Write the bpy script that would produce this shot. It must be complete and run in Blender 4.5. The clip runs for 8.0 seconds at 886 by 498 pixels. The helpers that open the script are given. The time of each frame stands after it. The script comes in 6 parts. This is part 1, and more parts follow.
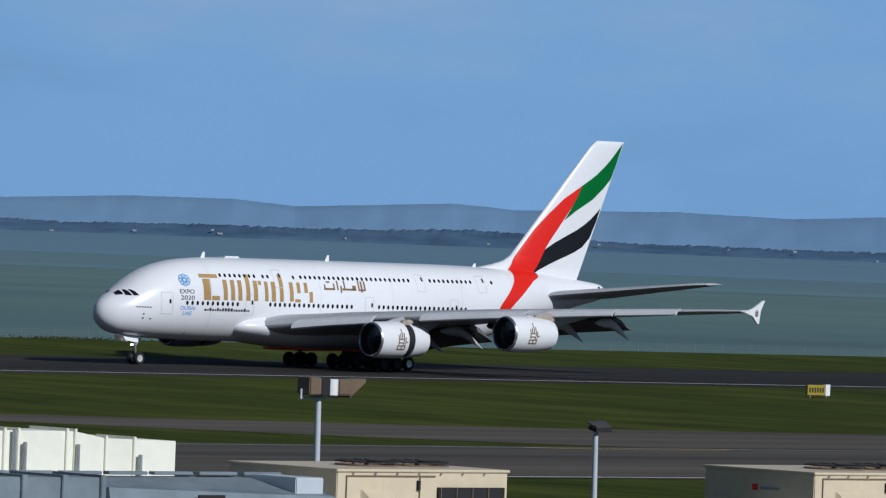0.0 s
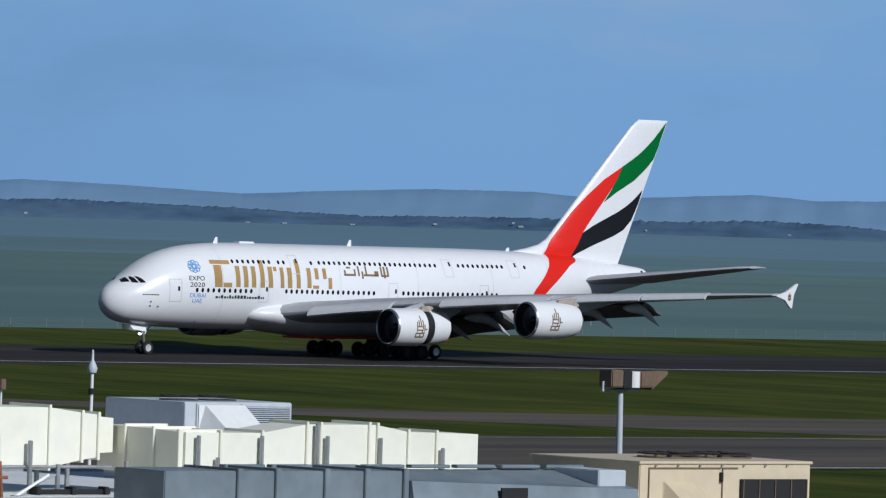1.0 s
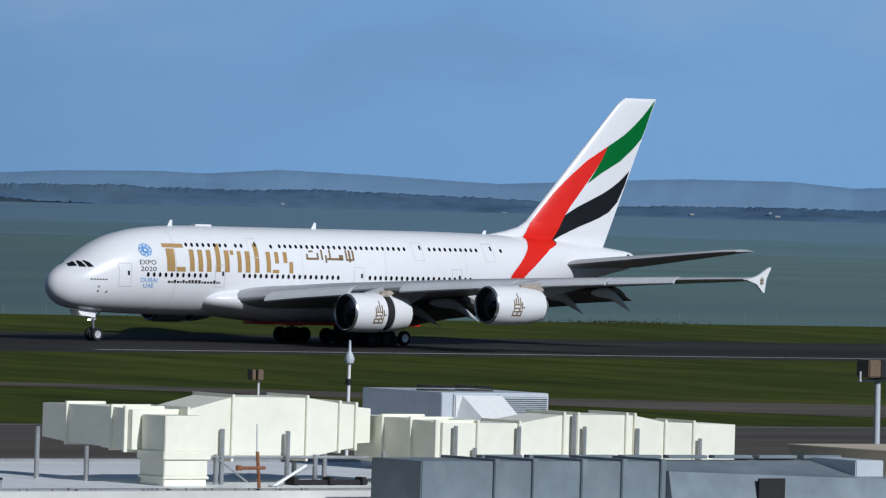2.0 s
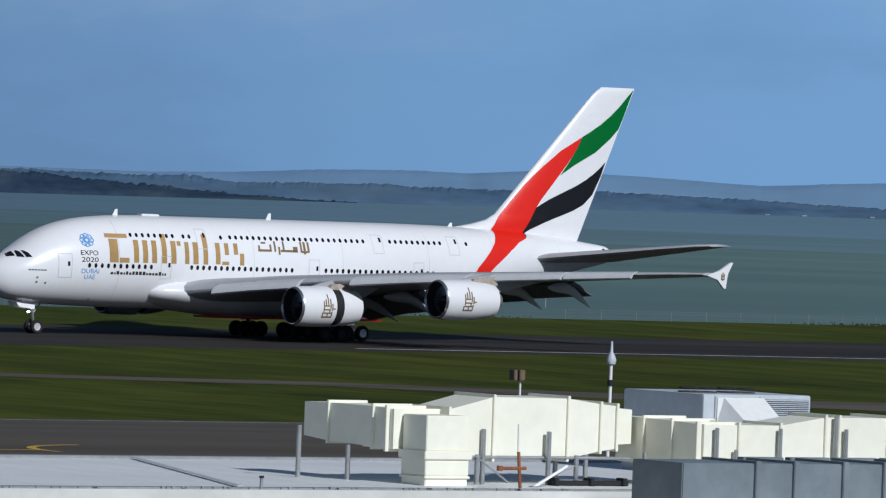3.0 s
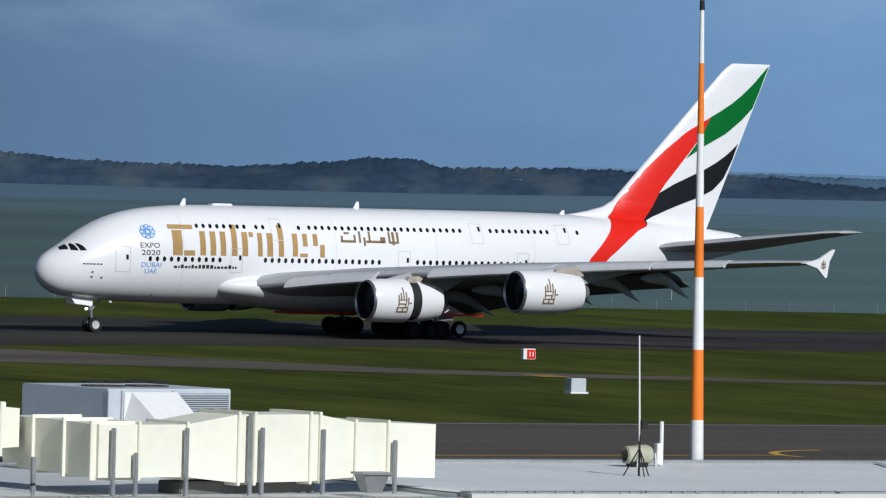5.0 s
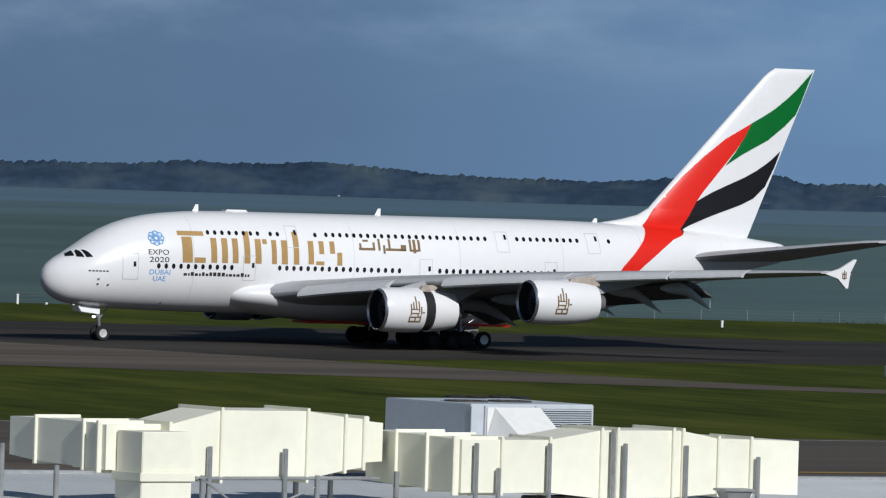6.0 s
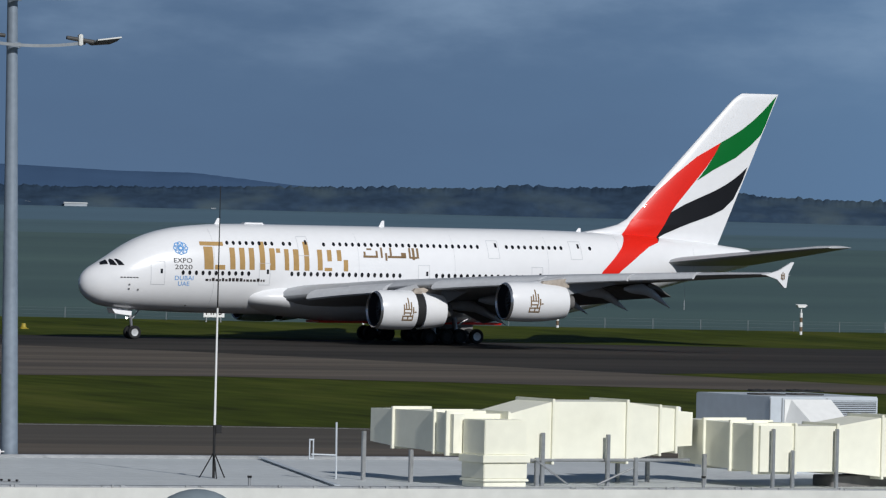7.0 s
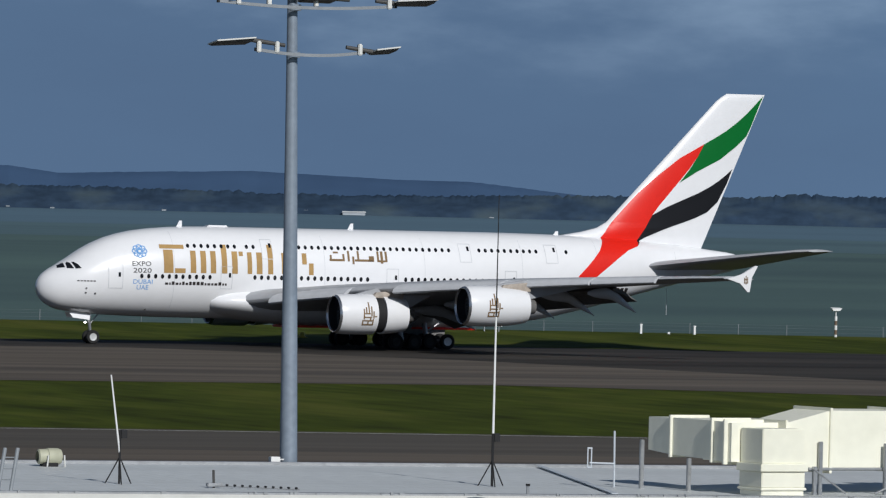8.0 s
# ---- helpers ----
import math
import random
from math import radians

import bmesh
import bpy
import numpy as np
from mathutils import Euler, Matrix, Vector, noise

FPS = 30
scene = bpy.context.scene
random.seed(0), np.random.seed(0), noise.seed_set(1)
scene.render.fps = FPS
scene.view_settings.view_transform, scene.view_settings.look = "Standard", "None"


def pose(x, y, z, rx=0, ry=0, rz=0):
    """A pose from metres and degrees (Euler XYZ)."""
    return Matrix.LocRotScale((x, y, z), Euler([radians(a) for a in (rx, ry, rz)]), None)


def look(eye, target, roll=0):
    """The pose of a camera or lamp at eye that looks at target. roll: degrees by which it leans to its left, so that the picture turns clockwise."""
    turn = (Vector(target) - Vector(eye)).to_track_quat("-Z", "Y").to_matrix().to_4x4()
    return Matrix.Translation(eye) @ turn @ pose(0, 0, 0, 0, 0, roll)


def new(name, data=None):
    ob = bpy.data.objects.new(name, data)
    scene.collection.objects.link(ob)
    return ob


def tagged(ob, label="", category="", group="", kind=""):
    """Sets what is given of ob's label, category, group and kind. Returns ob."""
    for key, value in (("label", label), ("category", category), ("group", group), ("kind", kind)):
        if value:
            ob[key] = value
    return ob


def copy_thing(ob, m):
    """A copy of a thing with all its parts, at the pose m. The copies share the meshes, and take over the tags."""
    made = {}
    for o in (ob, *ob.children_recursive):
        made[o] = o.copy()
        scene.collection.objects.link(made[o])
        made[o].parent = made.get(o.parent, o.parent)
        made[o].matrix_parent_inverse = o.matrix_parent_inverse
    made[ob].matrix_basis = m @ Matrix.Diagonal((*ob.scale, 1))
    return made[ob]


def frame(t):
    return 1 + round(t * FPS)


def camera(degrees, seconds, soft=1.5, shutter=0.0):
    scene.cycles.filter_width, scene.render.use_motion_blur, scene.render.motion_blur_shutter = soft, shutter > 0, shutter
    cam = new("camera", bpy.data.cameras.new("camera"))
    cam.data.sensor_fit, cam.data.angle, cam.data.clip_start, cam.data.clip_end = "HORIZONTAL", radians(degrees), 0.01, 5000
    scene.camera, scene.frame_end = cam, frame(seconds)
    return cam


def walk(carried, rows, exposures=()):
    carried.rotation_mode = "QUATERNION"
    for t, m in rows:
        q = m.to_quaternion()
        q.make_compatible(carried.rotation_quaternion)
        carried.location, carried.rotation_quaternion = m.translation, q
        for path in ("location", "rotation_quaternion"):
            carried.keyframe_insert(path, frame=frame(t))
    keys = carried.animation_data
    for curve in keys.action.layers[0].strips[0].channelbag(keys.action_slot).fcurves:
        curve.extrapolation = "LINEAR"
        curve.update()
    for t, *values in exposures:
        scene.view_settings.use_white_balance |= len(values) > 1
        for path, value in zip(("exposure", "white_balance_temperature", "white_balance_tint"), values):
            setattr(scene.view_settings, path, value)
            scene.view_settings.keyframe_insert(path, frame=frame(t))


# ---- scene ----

def aim(x, y, yaw, pitch, roll):
    """The camera's pose: its spot on the deck, heading from +y towards +x, tilt and lean."""
    a, b = radians(yaw), radians(pitch)
    eye = Vector((x, y, 14.0))
    return look(eye, eye + 1000 * Vector((math.sin(a) * math.cos(b), math.cos(a) * math.cos(b), math.sin(b))), roll)


cam = camera(7.25, 8.0, soft=1.25, shutter=0.0)
walk(cam, [
    (0.0, aim(-0.00, -0.00, 42.022, -0.136, 2.179)),
    (0.5, aim(0.00, 0.01, 40.751, -0.217, 1.965)),
    (1.0, aim(-0.00, -0.00, 39.560, -0.282, 1.771)),
    (1.2, aim(-0.00, -0.00, 39.100, -0.319, 1.801)),
    (2.3, aim(-0.00, -0.00, 36.899, -0.436, 1.839)),
    (2.5, aim(-0.00, -0.00, 36.529, -0.440, 2.043)),
    (3.0, aim(0.00, 0.00, 35.310, -0.488, 2.068)),
    (3.5, aim(-0.00, -0.00, 33.266, -0.561, 2.284)),
    (4.0, aim(-0.00, -0.00, 31.960, -0.596, 2.096)),
    (4.5, aim(-0.00, -0.01, 30.602, -0.627, 1.865)),
    (4.7, aim(0.00, 0.00, 30.040, -0.633, 1.670)),
    (5.8, aim(0.00, 0.00, 26.978, -0.603, 1.653)),
    (6.0, aim(0.00, 0.00, 26.269, -0.587, 1.720)),
    (6.3, aim(-2.09, -4.71, 25.251, -0.553, 1.715)),
    (6.5, aim(-4.98, -11.24, 24.677, -0.525, 1.585)),
    (6.6, aim(-6.32, -14.26, 24.425, -0.513, 1.615)),
    (6.8, aim(-9.22, -20.80, 23.939, -0.489, 1.466)),
    (7.0, aim(-11.75, -26.51, 23.486, -0.461, 1.288)),
    (7.1, aim(-12.01, -27.11, 23.260, -0.457, 1.280)),
    (7.5, aim(-12.01, -27.11, 22.356, -0.450, 1.263)),
    (8.0, aim(-12.01, -27.11, 21.208, -0.437, 1.313)),
], exposures=((0.0, -0.3, 5680, 10), (3.0, -0.3, 5720, 10), (4.0, -0.22, 5760, 10), (4.6, -0.14, 5820, 10), (5.9, -0.18, 6020, 10), (6.8, -0.27, 6030, 10), (8.0, -0.25, 6030, 10)))

# ---- world and sun ----
SUN_AZ, SUN_EL = radians(175), radians(32)
world = bpy.data.worlds.new("sky")
scene.world = world
world.use_nodes = True
wn, wl = world.node_tree.nodes, world.node_tree.links
wn.clear()
sky = wn.new("ShaderNodeTexSky")
sky.sky_type, sky.sun_disc = "NISHITA", False
sky.sun_elevation, sky.sun_rotation = SUN_EL, SUN_AZ
sky.air_density, sky.dust_density = 1.0, 0.6
wco = wn.new("ShaderNodeTexCoord")
wmap = wn.new("ShaderNodeMapping")
wmap.inputs["Scale"].default_value = (8.0, 8.0, 24.0)
wl.new(wco.outputs["Generated"], wmap.inputs[0])
cloud = wn.new("ShaderNodeTexNoise")
cloud.inputs["Scale"].default_value, cloud.inputs["Detail"].default_value = 1.6, 7.0
cloud.inputs["Roughness"].default_value = 0.55
wl.new(wmap.outputs[0], cloud.inputs["Vector"])
sep = wn.new("ShaderNodeSeparateXYZ")
wl.new(wco.outputs["Generated"], sep.inputs[0])


def wmath(op, a, b, c=None):
    n = wn.new("ShaderNodeMath")
    n.operation = op
    for i, v in enumerate((a, b, c)):
        if v is None:
            continue
        if isinstance(v, (int, float)):
            n.inputs[i].default_value = v
        else:
            wl.new(v, n.inputs[i])
    return n.outputs[0]


def wmix(fac, a, b):
    n = wn.new("ShaderNodeMix")
    n.data_type = "RGBA"
    for i, v in ((0, fac), (6, a), (7, b)):
        if isinstance(v, tuple):
            n.inputs[i].default_value = v
        elif isinstance(v, (int, float)):
            n.inputs[i].default_value = v
        else:
            wl.new(v, n.inputs[i])
    return n.outputs[2]


def wramp(v, lo, hi):
    n = wn.new("ShaderNodeMapRange")
    n.interpolation_type = "SMOOTHSTEP"
    n.inputs[1].default_value, n.inputs[2].default_value = lo, hi
    wl.new(v, n.inputs[0])
    return n.outputs[0]


# rain-grey cloud bank low over the sea, clearer to the west (+x), with paler streaks higher up
east_west = wramp(sep.outputs[0], 0.38, 0.64)
bank = wmix(east_west, (1.16, 1.86, 2.95, 1), (2.4, 4.25, 6.65, 1))
streak = wmath("MULTIPLY", wramp(cloud.outputs[0], 0.47, 0.72), wramp(sep.outputs[2], 0.006, 0.03))
bank = wmix(wmath("MULTIPLY", streak, 0.62), bank, (3.6, 4.8, 6.2, 1))
dark = wmath("MULTIPLY", wramp(cloud.outputs[0], 0.5, 0.3), 0.16)
bank = wmix(dark, bank, (0.9, 1.4, 2.3, 1))
cover = wmath("SUBTRACT", 1.0, wramp(sep.outputs[2], 0.08, 0.35))
clear = wmix(0.7, sky.outputs[0], (0.16, 0.24, 0.36, 1))
dome = wmix(cover, clear, bank)
bg = wn.new("ShaderNodeBackground")
bg.inputs[1].default_value = 0.1
wl.new(dome, bg.inputs[0])
wout = wn.new("ShaderNodeOutputWorld")
wl.new(bg.outputs[0], wout.inputs[0])

sun = new("sun", bpy.data.lights.new("sun", "SUN"))
sun.data.energy, sun.data.angle, sun.data.color = 4.05, radians(0.53), (1.0, 0.955, 0.88)
to_sun = Vector((math.sin(SUN_AZ) * math.cos(SUN_EL), math.cos(SUN_AZ) * math.cos(SUN_EL), math.sin(SUN_EL)))
sun.matrix_world = look(to_sun * 300, (0, 0, 0))


# ---- materials ----
def mat(name, color, rough=0.5, metal=0.0, fine=6.0, coarse=0.7, vary=0.12, bump=0.0, stretch=(1, 1, 1), dirt=None, dirt_amt=0.3,
        spec=0.5, coat=0.0, by_object=0.0, emit=None):
    m = bpy.data.materials.new(name)
    m.use_nodes = True
    nt = m.node_tree
    b = nt.nodes["Principled BSDF"]
    b.inputs["Roughness"].default_value, b.inputs["Metallic"].default_value = rough, metal
    b.inputs["Specular IOR Level"].default_value, b.inputs["Coat Weight"].default_value = spec, coat
    co = nt.nodes.new("ShaderNodeTexCoord")
    mp = nt.nodes.new("ShaderNodeMapping")
    mp.inputs["Scale"].default_value = stretch
    nt.links.new(co.outputs["Object"], mp.inputs[0])
    n1, n2 = nt.nodes.new("ShaderNodeTexNoise"), nt.nodes.new("ShaderNodeTexNoise")
    n1.inputs["Scale"].default_value, n2.inputs["Scale"].default_value = fine, coarse
    n1.inputs["Detail"].default_value, n2.inputs["Detail"].default_value = 5, 6
    for n in (n1, n2):
        nt.links.new(mp.outputs[0], n.inputs["Vector"])
    add = nt.nodes.new("ShaderNodeMath")
    add.operation = "ADD"
    nt.links.new(n1.outputs[0], add.inputs[0])
    nt.links.new(n2.outputs[0], add.inputs[1])
    rng = nt.nodes.new("ShaderNodeMapRange")
    rng.inputs[1].default_value, rng.inputs[2].default_value = 0.65, 1.35
    rng.inputs[3].default_value, rng.inputs[4].default_value = 1 - vary, 1 + vary
    nt.links.new(add.outputs[0], rng.inputs[0])
    last = rng.outputs[0]
    if by_object:
        oi = nt.nodes.new("ShaderNodeObjectInfo")
        r2 = nt.nodes.new("ShaderNodeMapRange")
        r2.inputs[3].default_value, r2.inputs[4].default_value = 1 - by_object, 1 + by_object
        nt.links.new(oi.outputs["Random"], r2.inputs[0])
        mu = nt.nodes.new("ShaderNodeMath")
        mu.operation = "MULTIPLY"
        nt.links.new(last, mu.inputs[0])
        nt.links.new(r2.outputs[0], mu.inputs[1])
        last = mu.outputs[0]
    hv = nt.nodes.new("ShaderNodeHueSaturation")
    hv.inputs["Color"].default_value = (*color, 1)
    nt.links.new(last, hv.inputs["Value"])
    col = hv.outputs[0]
    if dirt:
        mx = nt.nodes.new("ShaderNodeMix")
        mx.data_type = "RGBA"
        r3 = nt.nodes.new("ShaderNodeMapRange")
        r3.inputs[1].default_value, r3.inputs[2].default_value = 0.5, 0.75
        r3.inputs[4].default_value = dirt_amt
        nt.links.new(n2.outputs[0], r3.inputs[0])
        nt.links.new(r3.outputs[0], mx.inputs[0])
        nt.links.new(col, mx.inputs[6])
        mx.inputs[7].default_value = (*dirt, 1)
        col = mx.outputs[2]
    nt.links.new(col, b.inputs["Base Color"])
    if bump:
        bp = nt.nodes.new("ShaderNodeBump")
        bp.inputs["Strength"].default_value, bp.inputs["Distance"].default_value = bump, 0.05
        nt.links.new(n1.outputs[0], bp.inputs["Height"])
        nt.links.new(bp.outputs[0], b.inputs["Normal"])
    if emit:
        b.inputs["Emission Color"].default_value, b.inputs["Emission Strength"].default_value = (*emit[:3], 1), emit[3]
    return m


M = dict(
    grass=mat("grass", (0.046, 0.060, 0.006), 0.95, fine=0.12, coarse=0.025, vary=0.55, bump=0.3, stretch=(4, 0.9, 1), dirt=(0.092, 0.088, 0.018), dirt_amt=0.65, spec=0.05),
    asphalt=mat("asphalt", (0.031, 0.0275, 0.024), 0.9, fine=0.17, coarse=0.04, vary=0.5, bump=0.2, stretch=(0.07, 1, 1), dirt=(0.066, 0.058, 0.048), dirt_amt=0.6, spec=0.12),
    taxi=mat("taxiway_asphalt", (0.092, 0.081, 0.068), 0.9, fine=0.22, coarse=0.05, vary=0.4, bump=0.2, stretch=(0.07, 1, 1), dirt=(0.034, 0.032, 0.030), dirt_amt=0.75, spec=0.12),
    old=mat("old_asphalt", (0.112, 0.094, 0.076), 0.9, fine=0.17, coarse=0.045, vary=0.55, bump=0.2, stretch=(0.07, 1, 1), dirt=(0.030, 0.028, 0.026), dirt_amt=0.8, spec=0.12),
    line=mat("marking_paint", (0.62, 0.62, 0.60), 0.7, fine=3, coarse=0.2, vary=0.25),
    yellow=mat("yellow_paint", (0.55, 0.33, 0.03), 0.7, fine=3, coarse=0.2, vary=0.3),
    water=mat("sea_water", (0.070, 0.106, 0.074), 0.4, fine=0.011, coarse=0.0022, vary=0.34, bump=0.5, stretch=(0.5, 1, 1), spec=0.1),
    # the next two hold the sky's reflection as colour, half and full strength
    midwater=mat("paler_harbour_water", (0.076, 0.120, 0.112), 0.4, fine=0.008, coarse=0.002, vary=0.24, bump=0.4, stretch=(0.5, 1, 1), spec=0.2),
    skywater=mat("sky_tinted_water", (0.088, 0.142, 0.172), 0.4, fine=0.006, coarse=0.0015, vary=0.12, bump=0.3, stretch=(0.5, 1, 1), spec=0.2),
    hull=mat("white_aircraft_paint", (0.80, 0.80, 0.81), 0.28, fine=1.2, coarse=0.12, vary=0.025, coat=0.3),
    greypaint=mat("grey_wing_paint", (0.38, 0.39, 0.41), 0.4, fine=1.5, coarse=0.25, vary=0.10, dirt=(0.16, 0.16, 0.16), dirt_amt=0.25),
    slat=mat("pale_slat_paint", (0.50, 0.51, 0.53), 0.35, fine=2, coarse=0.3, vary=0.08),
    under=mat("dark_flap_metal", (0.13, 0.125, 0.12), 0.55, fine=2, coarse=0.4, vary=0.25),
    red=mat("red_paint", (0.72, 0.016, 0.006), 0.4, vary=0.05, coat=0.1, spec=0.3),
    green=mat("green_paint", (0.003, 0.135, 0.020), 0.4, vary=0.05, coat=0.1, spec=0.3),
    black=mat("black_paint", (0.009, 0.009, 0.011), 0.4, vary=0.1, coat=0.05, spec=0.3),
    gold=mat("gold_paint", (0.40, 0.25, 0.09), 0.6, fine=2, coarse=0.4, vary=0.12, spec=0.25),
    browngold=mat("dark_gold_paint", (0.21, 0.14, 0.075), 0.85, vary=0.1, spec=0.1),
    navy=mat("dark_ink", (0.035, 0.03, 0.03), 0.7, vary=0.1, spec=0.15),
    blue=mat("pale_blue_ink", (0.13, 0.33, 0.66), 0.7, vary=0.1, spec=0.15),
    seam=mat("seam_grey", (0.58, 0.59, 0.61), 0.5, vary=0.1),
    pane=mat("window_pane", (0.012, 0.013, 0.016), 0.12, vary=0.1),
    tyre=mat("tyre_rubber", (0.011, 0.011, 0.011), 0.85, fine=8, vary=0.2, bump=0.2),
    rim=mat("wheel_rim", (0.62, 0.62, 0.62), 0.35, 0.3, vary=0.1),
    steel=mat("gear_steel", (0.33, 0.33, 0.34), 0.4, 0.7, fine=6, vary=0.15),
    lip=mat("bare_aluminium", (0.55, 0.56, 0.58), 0.25, 0.9, vary=0.06),
    fan=mat("fan_blade", (0.06, 0.06, 0.07), 0.35, 0.6, vary=0.1),
    dark=mat("dark_void", (0.012, 0.012, 0.013), 0.8, vary=0.2),
    glow=mat("landing_light", (0.9, 0.9, 0.9), 0.3, emit=(1.0, 0.96, 0.88, 8.0)),
    cream=mat("cream_duct_sheet", (0.87, 0.855, 0.72), 0.5, fine=2.5, coarse=0.5, vary=0.05, bump=0.06, dirt=(0.62, 0.60, 0.48), dirt_amt=0.35, by_object=0.03),
    galv=mat("galvanised_steel", (0.36, 0.37, 0.38), 0.45, 0.55, fine=5, coarse=0.8, vary=0.18),
    unit=mat("pale_blue_grey_unit", (0.52, 0.56, 0.60), 0.5, fine=3, coarse=0.6, vary=0.08, dirt=(0.36, 0.37, 0.38), dirt_amt=0.4),
    slate=mat("slate_blue_duct", (0.17, 0.205, 0.23), 0.5, fine=2.5, coarse=0.5, vary=0.14, dirt=(0.30, 0.34, 0.36), dirt_amt=0.5, by_object=0.06),
    beige=mat("beige_unit_paint", (0.62, 0.52, 0.36), 0.5, fine=3, coarse=0.7, vary=0.07, dirt=(0.42, 0.35, 0.25), dirt_amt=0.35),
    roof=mat("roof_sheet", (0.80, 0.81, 0.80), 0.5, 0.0, fine=1.2, coarse=0.15, vary=0.10, dirt=(0.52, 0.53, 0.52), dirt_amt=0.4, by_object=0.03),
    roofgrey=mat("grey_roof_sheet", (0.60, 0.62, 0.62), 0.5, 0.0, fine=1.2, coarse=0.15, vary=0.12, dirt=(0.50, 0.52, 0.52), dirt_amt=0.5, by_object=0.02),
    maststeel=mat("blue_grey_mast_paint", (0.22, 0.26, 0.31), 0.45, 0.15, fine=4, coarse=0.5, vary=0.14),
    armgrey=mat("dull_arm_grey", (0.23, 0.25, 0.27), 0.6, fine=4, coarse=0.6, vary=0.15),
    lampdark=mat("dark_lamp_casting", (0.06, 0.058, 0.055), 0.6, fine=4, vary=0.2),
    olive=mat("olive_cream_housing", (0.42, 0.42, 0.31), 0.55, fine=5, coarse=1.2, vary=0.12, dirt=(0.26, 0.26, 0.19), dirt_amt=0.5),
    # near-black copy of the rim, painted to look shaded beneath the wing
    rimdark=mat("shaded_wheel_rim", (0.026, 0.026, 0.026), 0.7, 0.0, vary=0.2),
    wallp=mat("pale_wall", (0.66, 0.66, 0.63), 0.7, fine=2, coarse=0.3, vary=0.1),
    white=mat("white_paint", (0.80, 0.80, 0.78), 0.45, fine=4, coarse=0.8, vary=0.06),
    orange=mat("orange_paint", (0.85, 0.21, 0.012), 0.45, fine=4, coarse=0.8, vary=0.08),
    # white house walls, dulled by distance haze mixed into the colour
    farwall=mat("hazed_house_wall", (0.34, 0.37, 0.40), 0.8, fine=0.6, coarse=0.1, vary=0.25),
    rust=mat("rusty_pipe", (0.26, 0.10, 0.045), 0.8, fine=8, coarse=1.5, vary=0.35),
    tan=mat("heat_stained_pylon", (0.36, 0.31, 0.26), 0.55, fine=3, coarse=1.2, vary=0.3),
    brown=mat("brown_housing", (0.16, 0.11, 0.07), 0.5, fine=5, vary=0.2),
    # distance haze is painted into the woods: blue here, paler on the farther shore
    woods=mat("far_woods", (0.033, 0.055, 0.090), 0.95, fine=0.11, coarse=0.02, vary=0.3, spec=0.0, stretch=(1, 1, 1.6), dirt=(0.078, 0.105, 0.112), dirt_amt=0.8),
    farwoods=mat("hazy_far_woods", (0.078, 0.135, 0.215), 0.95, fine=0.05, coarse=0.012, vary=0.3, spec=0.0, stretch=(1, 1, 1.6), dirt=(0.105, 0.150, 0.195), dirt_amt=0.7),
    # hills whose pale blue is aerial haze put straight into the base colour
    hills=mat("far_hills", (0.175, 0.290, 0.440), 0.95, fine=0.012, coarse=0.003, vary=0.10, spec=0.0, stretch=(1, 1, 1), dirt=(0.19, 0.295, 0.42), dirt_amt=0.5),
    # darker copy of the hills: haze plus cloud shade painted into the colour
    shadehills=mat("dim_far_hills", (0.060, 0.105, 0.190), 0.95, fine=0.012, coarse=0.003, vary=0.10, spec=0.0, stretch=(1, 1, 1), dirt=(0.07, 0.115, 0.19), dirt_amt=0.5),
    scrub=mat("scrub_leaves", (0.05, 0.06, 0.02), 0.9, fine=4, vary=0.4),
    stone=mat("shore_rock", (0.12, 0.11, 0.10), 0.9, fine=2, coarse=0.2, vary=0.4, bump=0.4),
    signy=mat("sign_yellow", (0.34, 0.26, 0.02), 0.5, vary=0.1),
)


def sunlit_west(m, pale):
    """Paints sunlight into the water colour: paler towards the west."""
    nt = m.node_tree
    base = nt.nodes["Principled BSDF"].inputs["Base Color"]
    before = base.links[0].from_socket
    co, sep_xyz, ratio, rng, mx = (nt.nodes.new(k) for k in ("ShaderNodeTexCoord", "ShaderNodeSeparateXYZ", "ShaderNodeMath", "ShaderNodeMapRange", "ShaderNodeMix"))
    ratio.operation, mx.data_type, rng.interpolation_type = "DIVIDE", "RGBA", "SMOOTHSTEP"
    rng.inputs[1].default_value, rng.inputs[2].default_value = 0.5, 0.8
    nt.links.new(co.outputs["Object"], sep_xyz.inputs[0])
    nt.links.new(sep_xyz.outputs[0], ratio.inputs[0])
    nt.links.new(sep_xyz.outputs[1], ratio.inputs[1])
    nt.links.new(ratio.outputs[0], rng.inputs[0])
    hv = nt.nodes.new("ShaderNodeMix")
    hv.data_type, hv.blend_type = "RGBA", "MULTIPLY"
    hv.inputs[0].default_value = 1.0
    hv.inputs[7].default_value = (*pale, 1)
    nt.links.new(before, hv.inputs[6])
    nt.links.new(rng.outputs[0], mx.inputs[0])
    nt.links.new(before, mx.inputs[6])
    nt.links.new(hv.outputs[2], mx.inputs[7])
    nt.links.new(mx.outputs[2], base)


# western water brightened by colour, as if the sun fell on it
for water_kind in ("water", "midwater", "skywater"):
    sunlit_west(M[water_kind], (1.45, 1.42, 1.38))


# ---- mesh helpers ----
def part(name, bm, material, parent=None, label="", smooth=False, kind=""):
    me = bpy.data.meshes.new(name)
    bmesh.ops.recalc_face_normals(bm, faces=bm.faces)
    bm.to_mesh(me)
    bm.free()
    me.materials.append(material)
    if smooth:
        for p in me.polygons:
            p.use_smooth = True
        me.set_sharp_from_angle(angle=radians(38))
    ob = new(name, me)
    if parent is not None:
        ob.parent = parent
    return tagged(ob, label, kind=kind)


